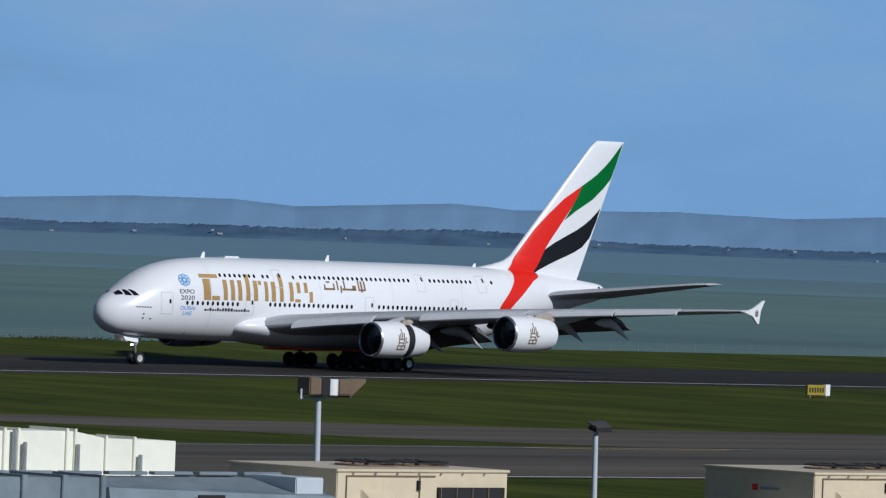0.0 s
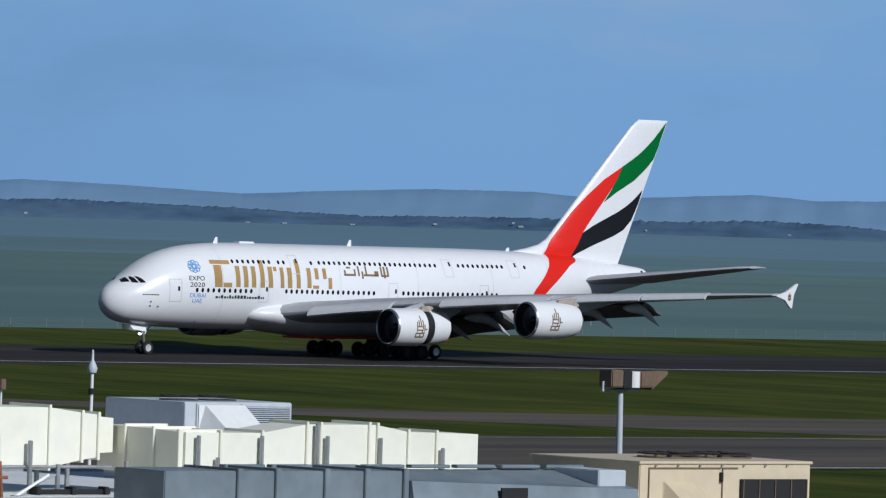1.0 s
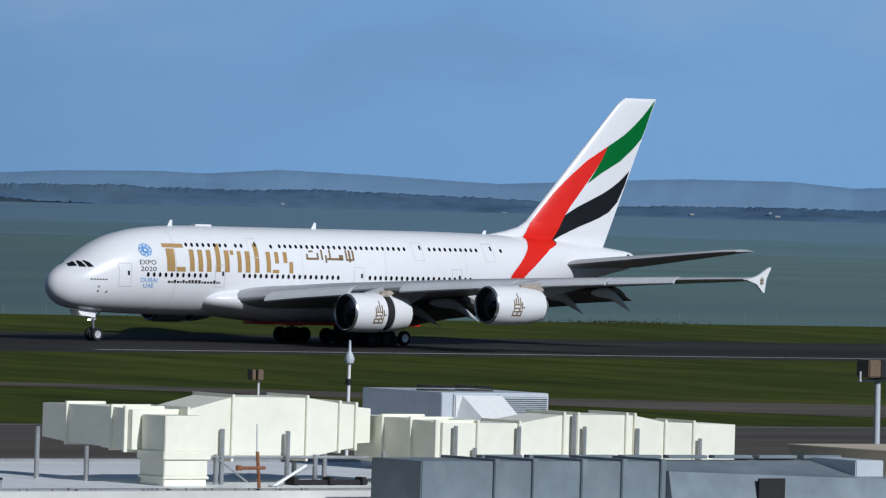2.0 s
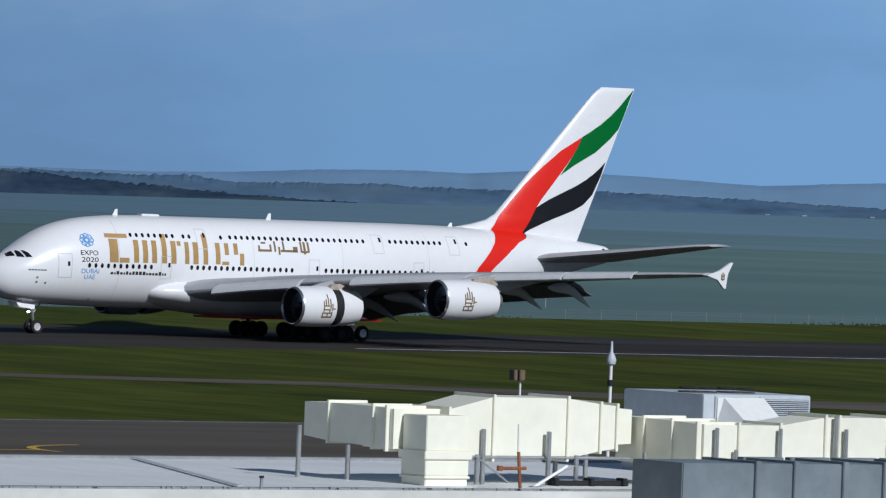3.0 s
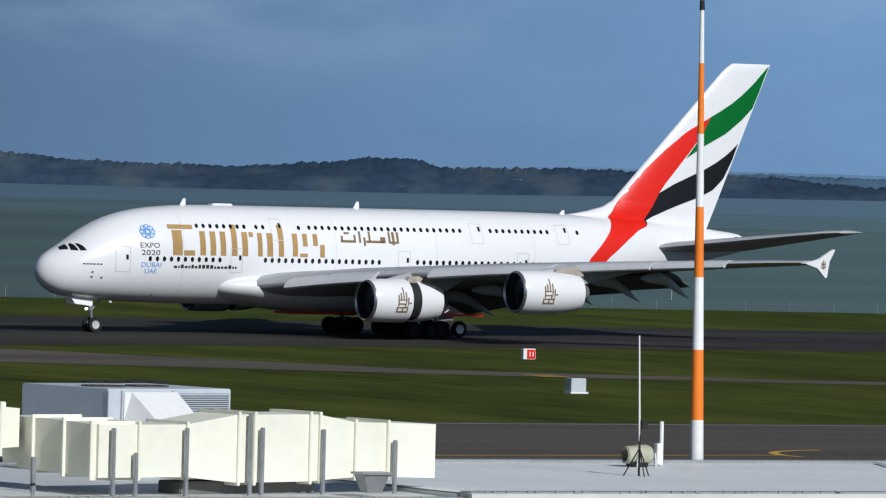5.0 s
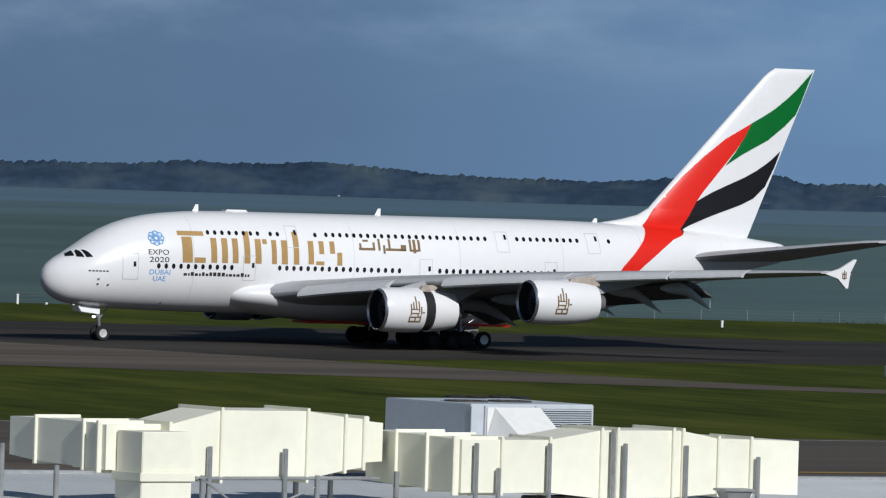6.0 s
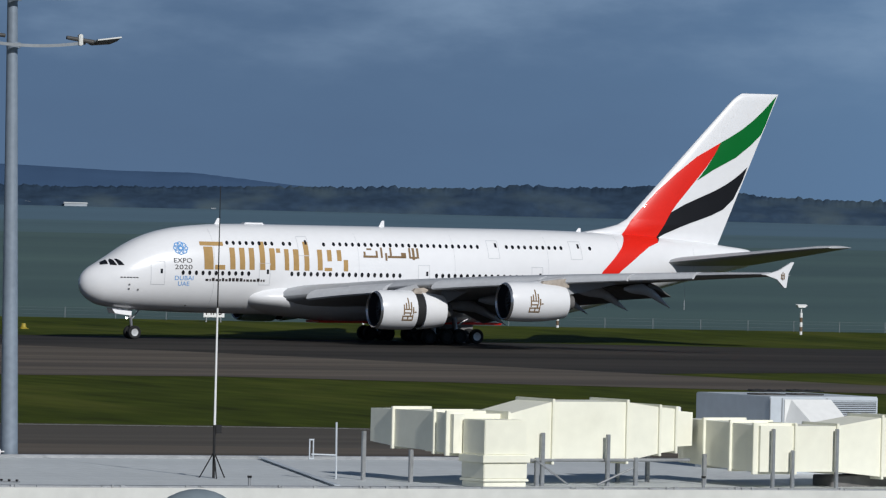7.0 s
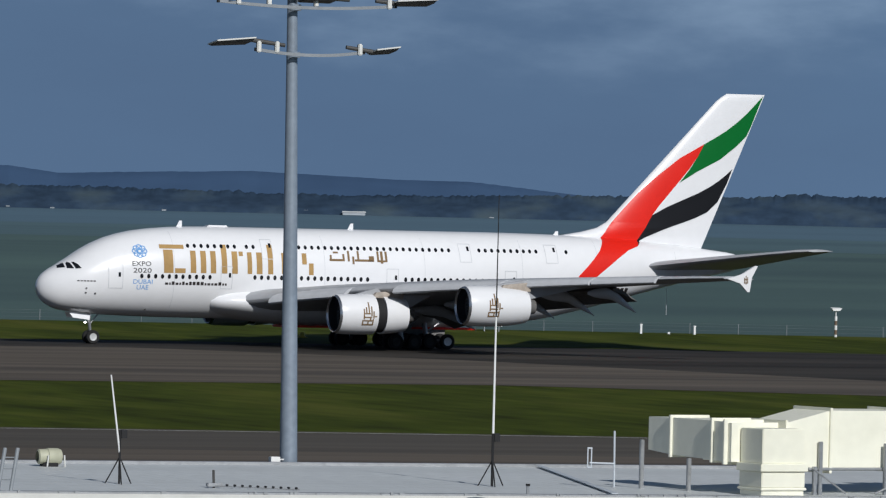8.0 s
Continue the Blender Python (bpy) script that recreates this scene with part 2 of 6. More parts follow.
def thing(name, label, category, group="", kind=""):
    return tagged(new(name), label, category, group, kind)


def hexa(bm, a, b):
    """A solid between two quads, each four corners in the same order."""
    va, vb = [bm.verts.new(p) for p in a], [bm.verts.new(p) for p in b]
    bm.faces.new(va)
    bm.faces.new(vb[::-1])
    for i in range(4):
        bm.faces.new((va[i], vb[i], vb[(i + 1) % 4], va[(i + 1) % 4]))
    return bm


def box(bm, x0, x1, y0, y1, z0, z1, bevel=0.0):
    q = lambda z: [(x0, y0, z), (x1, y0, z), (x1, y1, z), (x0, y1, z)]
    n = len(bm.faces)
    hexa(bm, q(z0), q(z1))
    if bevel:
        bm.faces.ensure_lookup_table()
        es = {e for f in bm.faces[n:] for e in f.edges}
        bmesh.ops.bevel(bm, geom=list(es), offset=bevel, segments=2, affect="EDGES")
    return bm


def rod(bm, p0, p1, r0, r1=None, n=12):
    p0, p1 = Vector(p0), Vector(p1)
    r1 = r0 if r1 is None else r1
    q = (p1 - p0).to_track_quat("Z", "Y").to_matrix()
    rings = []
    for p, r in ((p0, r0), (p1, r1)):
        rings.append([bm.verts.new(p + q @ Vector((r * math.cos(6.28318 * i / n), r * math.sin(6.28318 * i / n), 0))) for i in range(n)])
    for i in range(n):
        bm.faces.new((rings[0][i], rings[0][(i + 1) % n], rings[1][(i + 1) % n], rings[1][i]))
    bm.faces.new(rings[0][::-1])
    bm.faces.new(rings[1])
    return bm


def lathe(bm, prof, c, axis="X", n=40):
    """Turns (along, radius) pairs round an axis through c."""
    rings = []
    for a, r in prof:
        ring = []
        for i in range(n):
            w = 2 * math.pi * i / n
            u, v = r * math.cos(w), r * math.sin(w)
            off = (a, u, v) if axis == "X" else (u, a, v) if axis == "Y" else (u, v, a)
            ring.append(bm.verts.new(Vector(c) + Vector(off)))
        rings.append(ring)
    for r0, r1 in zip(rings, rings[1:]):
        for i in range(n):
            bm.faces.new((r0[i], r0[(i + 1) % n], r1[(i + 1) % n], r1[i]))
    return rings


def cap(bm, ring):
    bm.faces.new(ring)


def B():
    return bmesh.new()


# ---- ground, runway and sea ----
def sheet(name, outline, z, material, label="", category="", parent=None, kind="structure"):
    bm = B()
    f = bm.faces.new([bm.verts.new((x, y, z)) for x, y in outline])
    bmesh.ops.triangulate(bm, faces=[f])
    ob = part(name, bm, material, parent)
    return tagged(ob, label, category, kind=kind)


def strip(name, lower, upper, z, material, label, category):
    """A pavement between two edges, each a run of (x, y) with x growing."""
    xs = sorted({p[0] for p in lower + upper} | set(range(100, 560, 10)))
    lo = [float(np.interp(x, [p[0] for p in lower], [p[1] for p in lower])) for x in xs]
    hi = [float(np.interp(x, [p[0] for p in upper], [p[1] for p in upper])) for x in xs]
    bm = B()
    a = [(bm.verts.new((x, l, z)), bm.verts.new((x, h, z))) for x, l, h in zip(xs, lo, hi)]
    for p, q in zip(a, a[1:]):
        bm.faces.new((p[0], q[0], q[1], p[1]))
    return tagged(part(name, bm, material), label, category, kind="structure")


def shore(x):
    """Depth of the grass edge above the sea wall."""
    return float(np.interp(x, (-3000, 150, 210, 256, 309, 357, 420, 700, 3000), (664, 664, 660, 646, 634, 627, 618, 628, 650)))


def build_ground():
    xs = [-3000, -1500, -600, -200, 0] + [40 + 20 * i for i in range(40)] + [1000, 1600, 3000]
    bm = B()
    rows = []
    for x in xs:
        y = shore(x) + 1.6 * noise.noise((x * 0.03, 0, 0))
        rows.append([bm.verts.new((x, -600, 0)), bm.verts.new((x, 160, 0)), bm.verts.new((x, y - 30, 0)), bm.verts.new((x, y, 0.25)), bm.verts.new((x, y + 3, -1.4))])
    for a, b in zip(rows, rows[1:]):
        for i in range(4):
            bm.faces.new((a[i], b[i], b[i + 1], a[i + 1]))
    tagged(part("ground", bm, M["grass"]), "mown green airfield grass running down to the sea", "grass", kind="structure")
    # sea out to the far shore, a fan of long strips
    bm = B()
    rings = []
    for d in (300, 600, 700, 850, 1050, 1400, 1800):
        rings.append([bm.verts.new((d * math.sin(radians(a)), d * math.cos(radians(a)), -1.0)) for a in range(-80, 84, 2)])
    rings.append([bm.verts.new((2150 * math.sin(radians(a)), 2150 * math.cos(radians(a)), -1)) for a in range(-80, 84, 2)])
    for a, b in zip(rings, rings[1:]):
        for i in range(len(a) - 1):
            bm.faces.new((a[i], a[i + 1], b[i + 1], b[i]))
    tagged(part("water", bm, M["water"]), "grey-green harbour water with small ripples", "sea", kind="structure")
    # outer rings, coloured to imitate reflected sky towards the far shore
    for name, stops, m, lb in (("water_shallows", ((2150, 0), (2500, 0.05), (2900, 0.15)), "midwater", "paler green harbour water blending into the sky-tinted band"),
                               ("water_channel", ((2900, 0.15), (3300, 0.35), (4000, 0.7), (4800, 1.06)), "skywater", "pale blue-grey water off the far shore, sky reflection in its colour")):
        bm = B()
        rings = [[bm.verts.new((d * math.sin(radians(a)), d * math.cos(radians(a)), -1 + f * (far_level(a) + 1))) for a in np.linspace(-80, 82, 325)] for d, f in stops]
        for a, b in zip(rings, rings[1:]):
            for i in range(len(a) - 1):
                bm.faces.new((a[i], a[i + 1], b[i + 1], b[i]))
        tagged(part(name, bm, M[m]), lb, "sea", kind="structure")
    # pavements, in order of height
    far = [(-600, 586), (120, 586), (200, 583), (250, 576), (290, 566), (340, 554), (420, 552), (1500, 556)]
    strip("runway", [(-600, 455), (165, 462), (213, 470), (240, 482), (300, 488), (420, 489), (1500, 489)], far, 0.012, M["asphalt"],
          "dark grooved asphalt runway with rubber streaks", "runway")
    strip("runway_turnoff", [(-600, 452), (141, 453), (180, 455), (215, 434), (246, 415), (275, 402), (297, 373), (313, 352), (326, 341), (1500, 341)],
          [(-600, 556), (185, 556), (205, 528), (219, 490), (231, 452), (240, 430), (262, 416), (280, 410), (307, 387), (323, 381), (342, 374), (378, 369), (1500, 369)], 0.024, M["old"],
          "weathered asphalt taxiway turning off the runway", "taxiway")
    strip("taxiway", [(-600, 190), (212, 190), (224, 296), (1500, 298)], [(-600, 358), (112, 359), (145, 354), (170, 345), (190, 340), (1500, 342)], 0.036, M["taxi"], "grey asphalt taxiway between grass strips", "taxiway")
    strip("taxiway_shoulder", [(-600, 192), (211, 192), (224, 299.5), (1500, 300)], [(-600, 329), (105, 329), (165, 317), (1500, 313)], 0.042, M["old"], "darker resurfaced strip of the taxiway", "taxiway")
    for nm, lo, hi, m, lb in (
            ("runway_edge_line", [(342, 494.6), (1500, 499)], [(342, 495.6), (1500, 500)], M["line"], "worn white runway edge line"),
            ("taxiway_edge_line", [(-600, 356), (112, 357), (145, 352), (170, 343), (190, 338), (1500, 340)], [(-600, 356.3), (112, 357.3), (145, 352.3), (170, 343.3), (190, 338.2), (1500, 340.2)], M["line"], "thin white taxiway edge line"),
            ("taxiway_edge_line", [(224, 296.9), (1500, 299.0)], [(224, 297.5), (1500, 299.6)], M["line"], "thin white taxiway edge line")):
        bm = B()
        xs = sorted({p[0] for p in lo + hi})
        rows = [(bm.verts.new((x, float(np.interp(x, [p[0] for p in lo], [p[1] for p in lo])), 0.05)), bm.verts.new((x, float(np.interp(x, [p[0] for p in hi], [p[1] for p in hi])), 0.05))) for x in xs]
        for p, q in zip(rows, rows[1:]):
            bm.faces.new((p[0], q[0], q[1], p[1]))
        tagged(part(nm, bm, m), lb, "line", kind="structure")
    for cx, cy, r, a0, a1 in ((322, 365, 29, 250, 288), (196, 300, 7.5, 100, 185), (120, 310, 0, 0, 0)):
        if not r:
            sheet("taxiway_centre_line", [(166, 299.5), (188.6, 301), (188.6, 301.5), (166, 300.0)], 0.055, M["yellow"], "yellow taxiway centre line", "line")
            continue
        bm = B()
        ring = [[bm.verts.new((cx + q * math.cos(radians(a)), cy + q * math.sin(radians(a)), 0.056)) for q in (r, r - 0.5)] for a in np.linspace(a0, a1, 14)]
        for a, b in zip(ring, ring[1:]):
            bm.faces.new((a[0], b[0], b[1], a[1]))
        tagged(part("taxiway_centre_line", bm, M["yellow"]), "curved yellow taxiway centre line", "line", kind="structure")
    for i in range(4):
        x = 241.3 + 0.6 * i
        sheet("holding_line", [(x, 416), (x + 0.3, 416), (x + 1.3, 421), (x + 1.0, 421)], 0.06, M["yellow"], "yellow holding point marking", "line")
    # strip of rock armour along the sea wall
    bm = B()
    random.seed(4)
    for i in range(900):
        x = random.uniform(120, 720)
        y = shore(x) + random.uniform(0.6, 3.2)
        r = random.uniform(0.25, 0.7)
        bmesh.ops.create_icosphere(bm, subdivisions=1, radius=r, matrix=Matrix.Translation((x, y, 0.1 - (y - shore(x)) * 0.45)) @ Matrix.Diagonal((1.3, 1, 0.7, 1)))
    tagged(part("shore_rock", bm, M["stone"]), "dark rock armour along the sea wall", "rocks", kind="stuff")


FAR = 4600


def far_level(a):
    """Level of the far beach at a heading; the land runs higher to the west."""
    dip = float(np.interp(a, (4, 22, 25, 27, 29.5, 31, 33, 36, 40, 62), (0.178, 0.178, 0.182, 0.19, 0.18, 0.158, 0.145, 0.124, 0.112, 0.11)))
    return 14 - FAR * math.tan(radians(dip))


def ridge(name, back, az, rises, rough, material, label, category, seed, depth):
    """A strip of far land: a low beach, wooded slopes and an uneven crest, given by its rise in degrees over the eye's level."""
    n = int((az[1] - az[0]) / 0.009)
    bm = B()
    cols = []
    for i in range(n):
        a = az[0] + (az[1] - az[0]) * i / n
        d0 = FAR * back
        low = far_level(a)
        w = a + seed
        up = float(np.interp(a, [q[0] for q in rises], [q[1] for q in rises]))
        wild = rough * (0.5 * noise.noise((w * 3.1, seed, 3)) + 0.9 * abs(noise.noise((w * 9, 2, seed))) + (0.7 * noise.noise((w * 21, 5, seed)) + 0.5 * noise.noise((w * 44, 8, seed)) if rough > 0.01 else 0) - 0.25)
        h = max(14 + (d0 + depth * 0.7) * math.tan(radians(up)) - low, 0.3)
        crest = max(h + (d0 + depth * 0.7) * math.tan(radians(wild)), 0.3)
        s, c = math.sin(radians(a)), math.cos(radians(a))
        col = []
        for k, (dd, f) in enumerate(((0, -0.3), (4, 0.04), (depth * 0.12, 0.22), (depth * 0.25, 0.42), (depth * 0.4, 0.62), (depth * 0.55, 0.82), (depth * 0.7, 1.0), (depth, 0.85))):
            z = low + (crest if k > 5 else h) * f if k else low - 2
            z += 0.06 * h * noise.noise((w * 4, k * 5.1, seed)) * (1 if 1 < k < 6 else 0)
            rr = d0 + dd
            col.append(bm.verts.new((rr * s, rr * c, z)))
        cols.append(col)
    for a, b in zip(cols, cols[1:]):
        for k in range(7):
            bm.faces.new((a[k], b[k], b[k + 1], a[k + 1]))
    return tagged(part(name, bm, material, smooth=True), label, category, kind="structure")


def build_far_shore():
    near = ((4, 0.02), (17.6, 0.015), (18.5, 0.013), (19.4, -0.002), (20.4, -0.012), (21.3, 0.003), (22.3, 0.03), (23.7, 0.045), (24.1, 0.08), (24.5, 0.065), (24.9, 0.08), (25.2, 0.1), (25.6, 0.08), (26.1, 0.035),
            (26.8, 0.012), (27.5, 0.008), (28.0, 0.036), (28.4, 0.07), (28.6, 0.103), (29.0, 0.103), (29.2, 0.04), (30.2, 0.056), (31.1, 0.046), (31.6, 0.036), (32.2, 0.004), (32.8, -0.04), (33.4, -0.085), (34.0, -0.112), (34.6, -0.14))
    ridge("backdrop_woods", 1.0, (4, 34.6), near, 0.024, M["woods"], "distant dark wooded shoreline, blue haze mixed into its colour", "woods", 3.0, 60)
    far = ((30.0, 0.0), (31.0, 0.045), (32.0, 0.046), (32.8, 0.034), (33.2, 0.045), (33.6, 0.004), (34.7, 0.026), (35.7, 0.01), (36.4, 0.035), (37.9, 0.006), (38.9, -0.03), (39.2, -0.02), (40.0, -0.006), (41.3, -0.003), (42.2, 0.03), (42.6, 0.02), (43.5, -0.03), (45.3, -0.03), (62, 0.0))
    ridge("backdrop_far_woods", 1.015, (30, 62), far, 0.016, M["farwoods"], "far wooded shoreline, thicker blue haze mixed into its colour", "woods", 7.0, 80)
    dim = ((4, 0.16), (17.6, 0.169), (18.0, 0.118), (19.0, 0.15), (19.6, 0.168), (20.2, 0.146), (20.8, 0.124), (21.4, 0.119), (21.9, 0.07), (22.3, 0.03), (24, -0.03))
    ridge("backdrop_dim_hills", 1.035, (4, 24), dim, 0.006, M["shadehills"], "dim blue hills, haze and cloud shade put into their colour", "hills", 11.0, 160)
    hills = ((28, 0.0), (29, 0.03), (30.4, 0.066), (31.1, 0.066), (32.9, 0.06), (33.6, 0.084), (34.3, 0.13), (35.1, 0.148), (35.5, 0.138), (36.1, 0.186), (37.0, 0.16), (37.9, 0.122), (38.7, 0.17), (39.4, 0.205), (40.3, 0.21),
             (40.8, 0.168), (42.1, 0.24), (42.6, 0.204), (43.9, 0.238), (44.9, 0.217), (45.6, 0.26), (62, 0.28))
    ridge("backdrop_hills", 1.035, (28, 62), hills, 0.006, M["hills"], "hills beyond the harbour, pale blue haze put into their colour", "hills", 11.0, 160)
    # scattered pale houses along the far shore
    random.seed(9)
    house = None
    for i in range(34):
        a = random.uniform(15.5, 46)
        up = random.choice((0.4, 0.8, 2.2, 4.5))
        d = FAR * (1.015 if a > 32.4 else 1.0) + (2.9 if a > 32.4 else 2.3) * up + 3
        z = far_level(a) + up - 0.3
        w, h = random.uniform(1.0, 3.4), random.uniform(0.6, 1.2)
        if house is None:
            house = thing("far_house", "tiny white house on the far shore", "house", "far shore houses")
            bm = B()
            box(bm, -0.5, 0.5, -0.5, 0.5, 0, 0.7)
            part("wall", bm, M["farwall"], house)
            bm = B()
            hexa(bm, [(-0.55, -0.55, 0.7), (0.55, -0.55, 0.7), (0.55, 0.55, 0.7), (-0.55, 0.55, 0.7)], [(-0.5, -0.05, 1.0), (0.5, -0.05, 1.0), (0.5, 0.05, 1.0), (-0.5, 0.05, 1.0)])
            part("roof", bm, M["roofgrey"], house)
            ob = house
        else:
            ob = copy_thing(house, Matrix())
        ob.matrix_basis = Matrix.Translation((d * math.sin(radians(a)), d * math.cos(radians(a)), z)) @ Matrix.Rotation(radians(-a), 4, "Z") @ Matrix.Diagonal((w, 3, h, 1))

    # larger pale buildings that stand apart on the far slopes and at the water's edge
    for a, up, w, h in ((20.45, 0.5, 15, 2.6), (23.85, 11.5, 4, 1.4), (24.03, 10.0, 6, 1.3), (24.78, 4.0, 5, 1.5), (29.84, 9.5, 7, 1.6), (28.9, 3.5, 7, 1.6), (31.4, 5.0, 6, 1.8)):
        d = FAR + 2.3 * up + 1
        copy_thing(house, Matrix()).matrix_basis = Matrix.Translation((d * math.sin(radians(a)), d * math.cos(radians(a)), far_level(a) + up - 0.5)) @ Matrix.Rotation(radians(-a), 4, "Z") @ Matrix.Diagonal((w, 4, h, 1))


# ---- the airliner: x runs aft from the nose, port is -y, z is up from the tyres' contact ----
ST = np.array([0.0, 0.06, 0.2, 0.5, 1.0, 1.8, 2.9, 4.3, 6.4, 9.0, 12.5, 16, 44, 48, 52, 56, 60, 64, 67, 69.3, 69.9])
TOP = np.array([5.0, 5.42, 5.75, 6.15, 6.55, 7.02, 7.68, 8.58, 9.58, 10.25, 10.62, 10.72, 10.72, 10.68, 10.6, 10.45, 10.2, 9.85, 9.5, 9.2, 8.9])
BOT = np.array([5.0, 4.6, 4.28, 3.88, 3.5, 3.12, 2.9, 2.75, 2.63, 2.54, 2.47, 2.45, 2.4, 2.6, 3.35, 4.35, 5.4, 6.4, 7.1, 7.6, 7.9])
HALF = np.array([0.0, 0.36, 0.68, 1.06, 1.5, 1.98, 2.44, 2.82, 3.15, 3.4, 3.53, 3.57, 3.57, 3.5, 3.3, 2.9, 2.35, 1.65, 1.05, 0.55, 0.3])


def smooth_at(x, ys):
    """Monotone-ish smooth value between stations."""
    i = int(np.clip(np.searchsorted(ST, x) - 1, 0, len(ST) - 2))
    h = ST[i + 1] - ST[i]
    t = (x - ST[i]) / h
    d = np.diff(ys) / np.diff(ST)

    def slope(k):
        if k == 0:
            return d[0]
        if k == len(ST) - 1:
            return d[-1]
        a, b = d[k - 1], d[k]
        return 0.0 if a * b <= 0 else 2 * a * b / (a + b)

    m0, m1 = slope(i) * h, slope(i + 1) * h
    return float((2 * t ** 3 - 3 * t ** 2 + 1) * ys[i] + (t ** 3 - 2 * t ** 2 + t) * m0 + (-2 * t ** 3 + 3 * t ** 2) * ys[i + 1] + (t ** 3 - t ** 2) * m1)


def hull_at(x):
    t, b, w = smooth_at(x, TOP), smooth_at(x, BOT), smooth_at(x, HALF)
    return (t + b) / 2, max((t - b) / 2, 1e-3), max(w, 1e-3)


def hull_y(x, z):
    zc, hh, w = hull_at(min(max(x, 0.05), 69.8))
    k = min(abs((z - zc) / hh), 0.999)
    return w * (1 - k ** 2.15) ** (1 / 2.15)


def fin_edges(z):
    """Leading and trailing edge of the fin at a height."""
    lead = float(np.interp(z, (9.0, 10.6, 10.95, 11.35, 11.9, 23.6, 24.1), (50.0, 51.5, 53.6, 55.2, 56.2, 67.45, 68.3)))
    return lead, float(np.interp(z, (9.0, 24.15), (65.75, 72.3)))


def fin_y(x, z):
    a, b = fin_edges(z)
    u = min(max((x - a) / (b - a), 0.0), 1.0)
    t = 0.105 * min(b - a, 11.5)
    return t * (1.4845 * math.sqrt(u) - 0.63 * u - 1.758 * u ** 2 + 1.4215 * u ** 3 - 0.5075 * u ** 4) + 0.012


def tail_y(x, z):
    return max(fin_y(x, z) if z > 9.6 else 0.0, hull_y(x, z) if z < 10.6 else 0.0)


def wrap(bm, surf, off, cut_x, cut_z, side=-1):
    """Cuts a flat (x, z) sheet fine and lays it on the skin."""
    xs, zs = [v.co.x for v in bm.verts], [v.co.z for v in bm.verts]
    for lo, hi, cut, no in ((min(xs), max(xs), cut_x, (1, 0, 0)), (min(zs), max(zs), cut_z, (0, 0, 1))):
        k = math.floor(lo / cut) + 1
        while k * cut < hi - 1e-4:
            p = Vector(no) * (k * cut)
            bmesh.ops.bisect_plane(bm, geom=bm.verts[:] + bm.edges[:] + bm.faces[:], plane_co=p, plane_no=no)
            k += 1
    for v in bm.verts:
        v.co.y = side * (surf(v.co.x, v.co.z) + off)
    return bm


def decal(name, polys, material, parent, surf=hull_y, off=0.016, cut_x=2.0, cut_z=0.4, label="", side=-1):
    bm = B()
    for poly in polys:
        f = bm.faces.new([bm.verts.new((x, 0, z)) for x, z in poly])
        bmesh.ops.triangulate(bm, faces=[f])
    wrap(bm, surf, off, cut_x, cut_z, side)
    return part(name, bm, material, parent, label, smooth=material is M["gold"])


def lettering(name, text, x0, x1, z0, z1, material, parent, label, put=None):
    """Words in the built-in font, stretched to a box on the skin."""
    cu = bpy.data.curves.new(name, "FONT")
    cu.body, cu.resolution_u = text, 3
    tmp = new("lettering_tmp", cu)
    dg = bpy.context.evaluated_depsgraph_get()
    me = bpy.data.meshes.new_from_object(tmp.evaluated_get(dg))
    bpy.data.objects.remove(tmp)
    bpy.data.curves.remove(cu)
    bm = B()
    bm.from_mesh(me)
    bpy.data.meshes.remove(me)
    ax, bx = min(v.co.x for v in bm.verts), max(v.co.x for v in bm.verts)
    ay, by = min(v.co.y for v in bm.verts), max(v.co.y for v in bm.verts)
    for v in bm.verts:
        v.co = Vector((x0 + (v.co.x - ax) / (bx - ax) * (x1 - x0), 0, z0 + (v.co.y - ay) / (by - ay) * (z1 - z0)))
    if put is None:
        wrap(bm, hull_y, 0.018, 3.0, 0.3)
    else:
        for v in bm.verts:
            v.co.y = put
    return part(name, bm, material, parent, label)


def rect(x0, x1, z0, z1):
    return [(x0, z0), (x1, z0), (x1, z1), (x0, z1)]


def frame_strips(x0, x1, z0, z1, w=0.05):
    return [rect(x0, x1, z0, z0 + w), rect(x0, x1, z1 - w, z1), rect(x0, x0 + w, z0 + w, z1 - w), rect(x1 - w, x1, z0 + w, z1 - w)]


def airfoil(x0, z0, chord, thick, y, n=10, droop=0.0):
    """A closed wing section at span y."""
    up, low = [], []
    for i in range(n + 1):
        u = (1 - math.cos(math.pi * i / n)) / 2
        t = 5 * thick * chord * (0.2969 * math.sqrt(u) - 0.126 * u - 0.3516 * u ** 2 + 0.2843 * u ** 3 - 0.1015 * u ** 4)
        cam_z = 0.02 * chord * math.sin(math.pi * u) - droop * u * chord
        up.append((x0 + u * chord, y, z0 + cam_z + t))
        low.append((x0 + u * chord, y, z0 + cam_z - t * 0.9 - 0.01))
    return up + low[::-1]


def loft(bm, loops):
    rs = [[bm.verts.new(p) for p in lp] for lp in loops]
    n = len(rs[0])
    for a, b in zip(rs, rs[1:]):
        for i in range(n):
            bm.faces.new((a[i], a[(i + 1) % n], b[(i + 1) % n], b[i]))
    bm.faces.new(rs[0])
    bm.faces.new(rs[-1][::-1])
    return bm


W_Y = (2.6, 3.8, 6.0, 9.0, 14.9, 20, 25.7, 32, 37.5, 39.6)
W_LE = (17.6, 18.4, 20.1, 22.3, 26.6, 31.1, 36.2, 41.8, 46.8, 48.9)
W_TE = (36.5, 36.6, 36.9, 37.3, 38.6, 41.4, 44.5, 47.9, 50.9, 51.9)
W_Z = (4.0, 4.15, 4.45, 4.9, 5.55, 6.05, 6.5, 6.95, 7.3, 7.4)


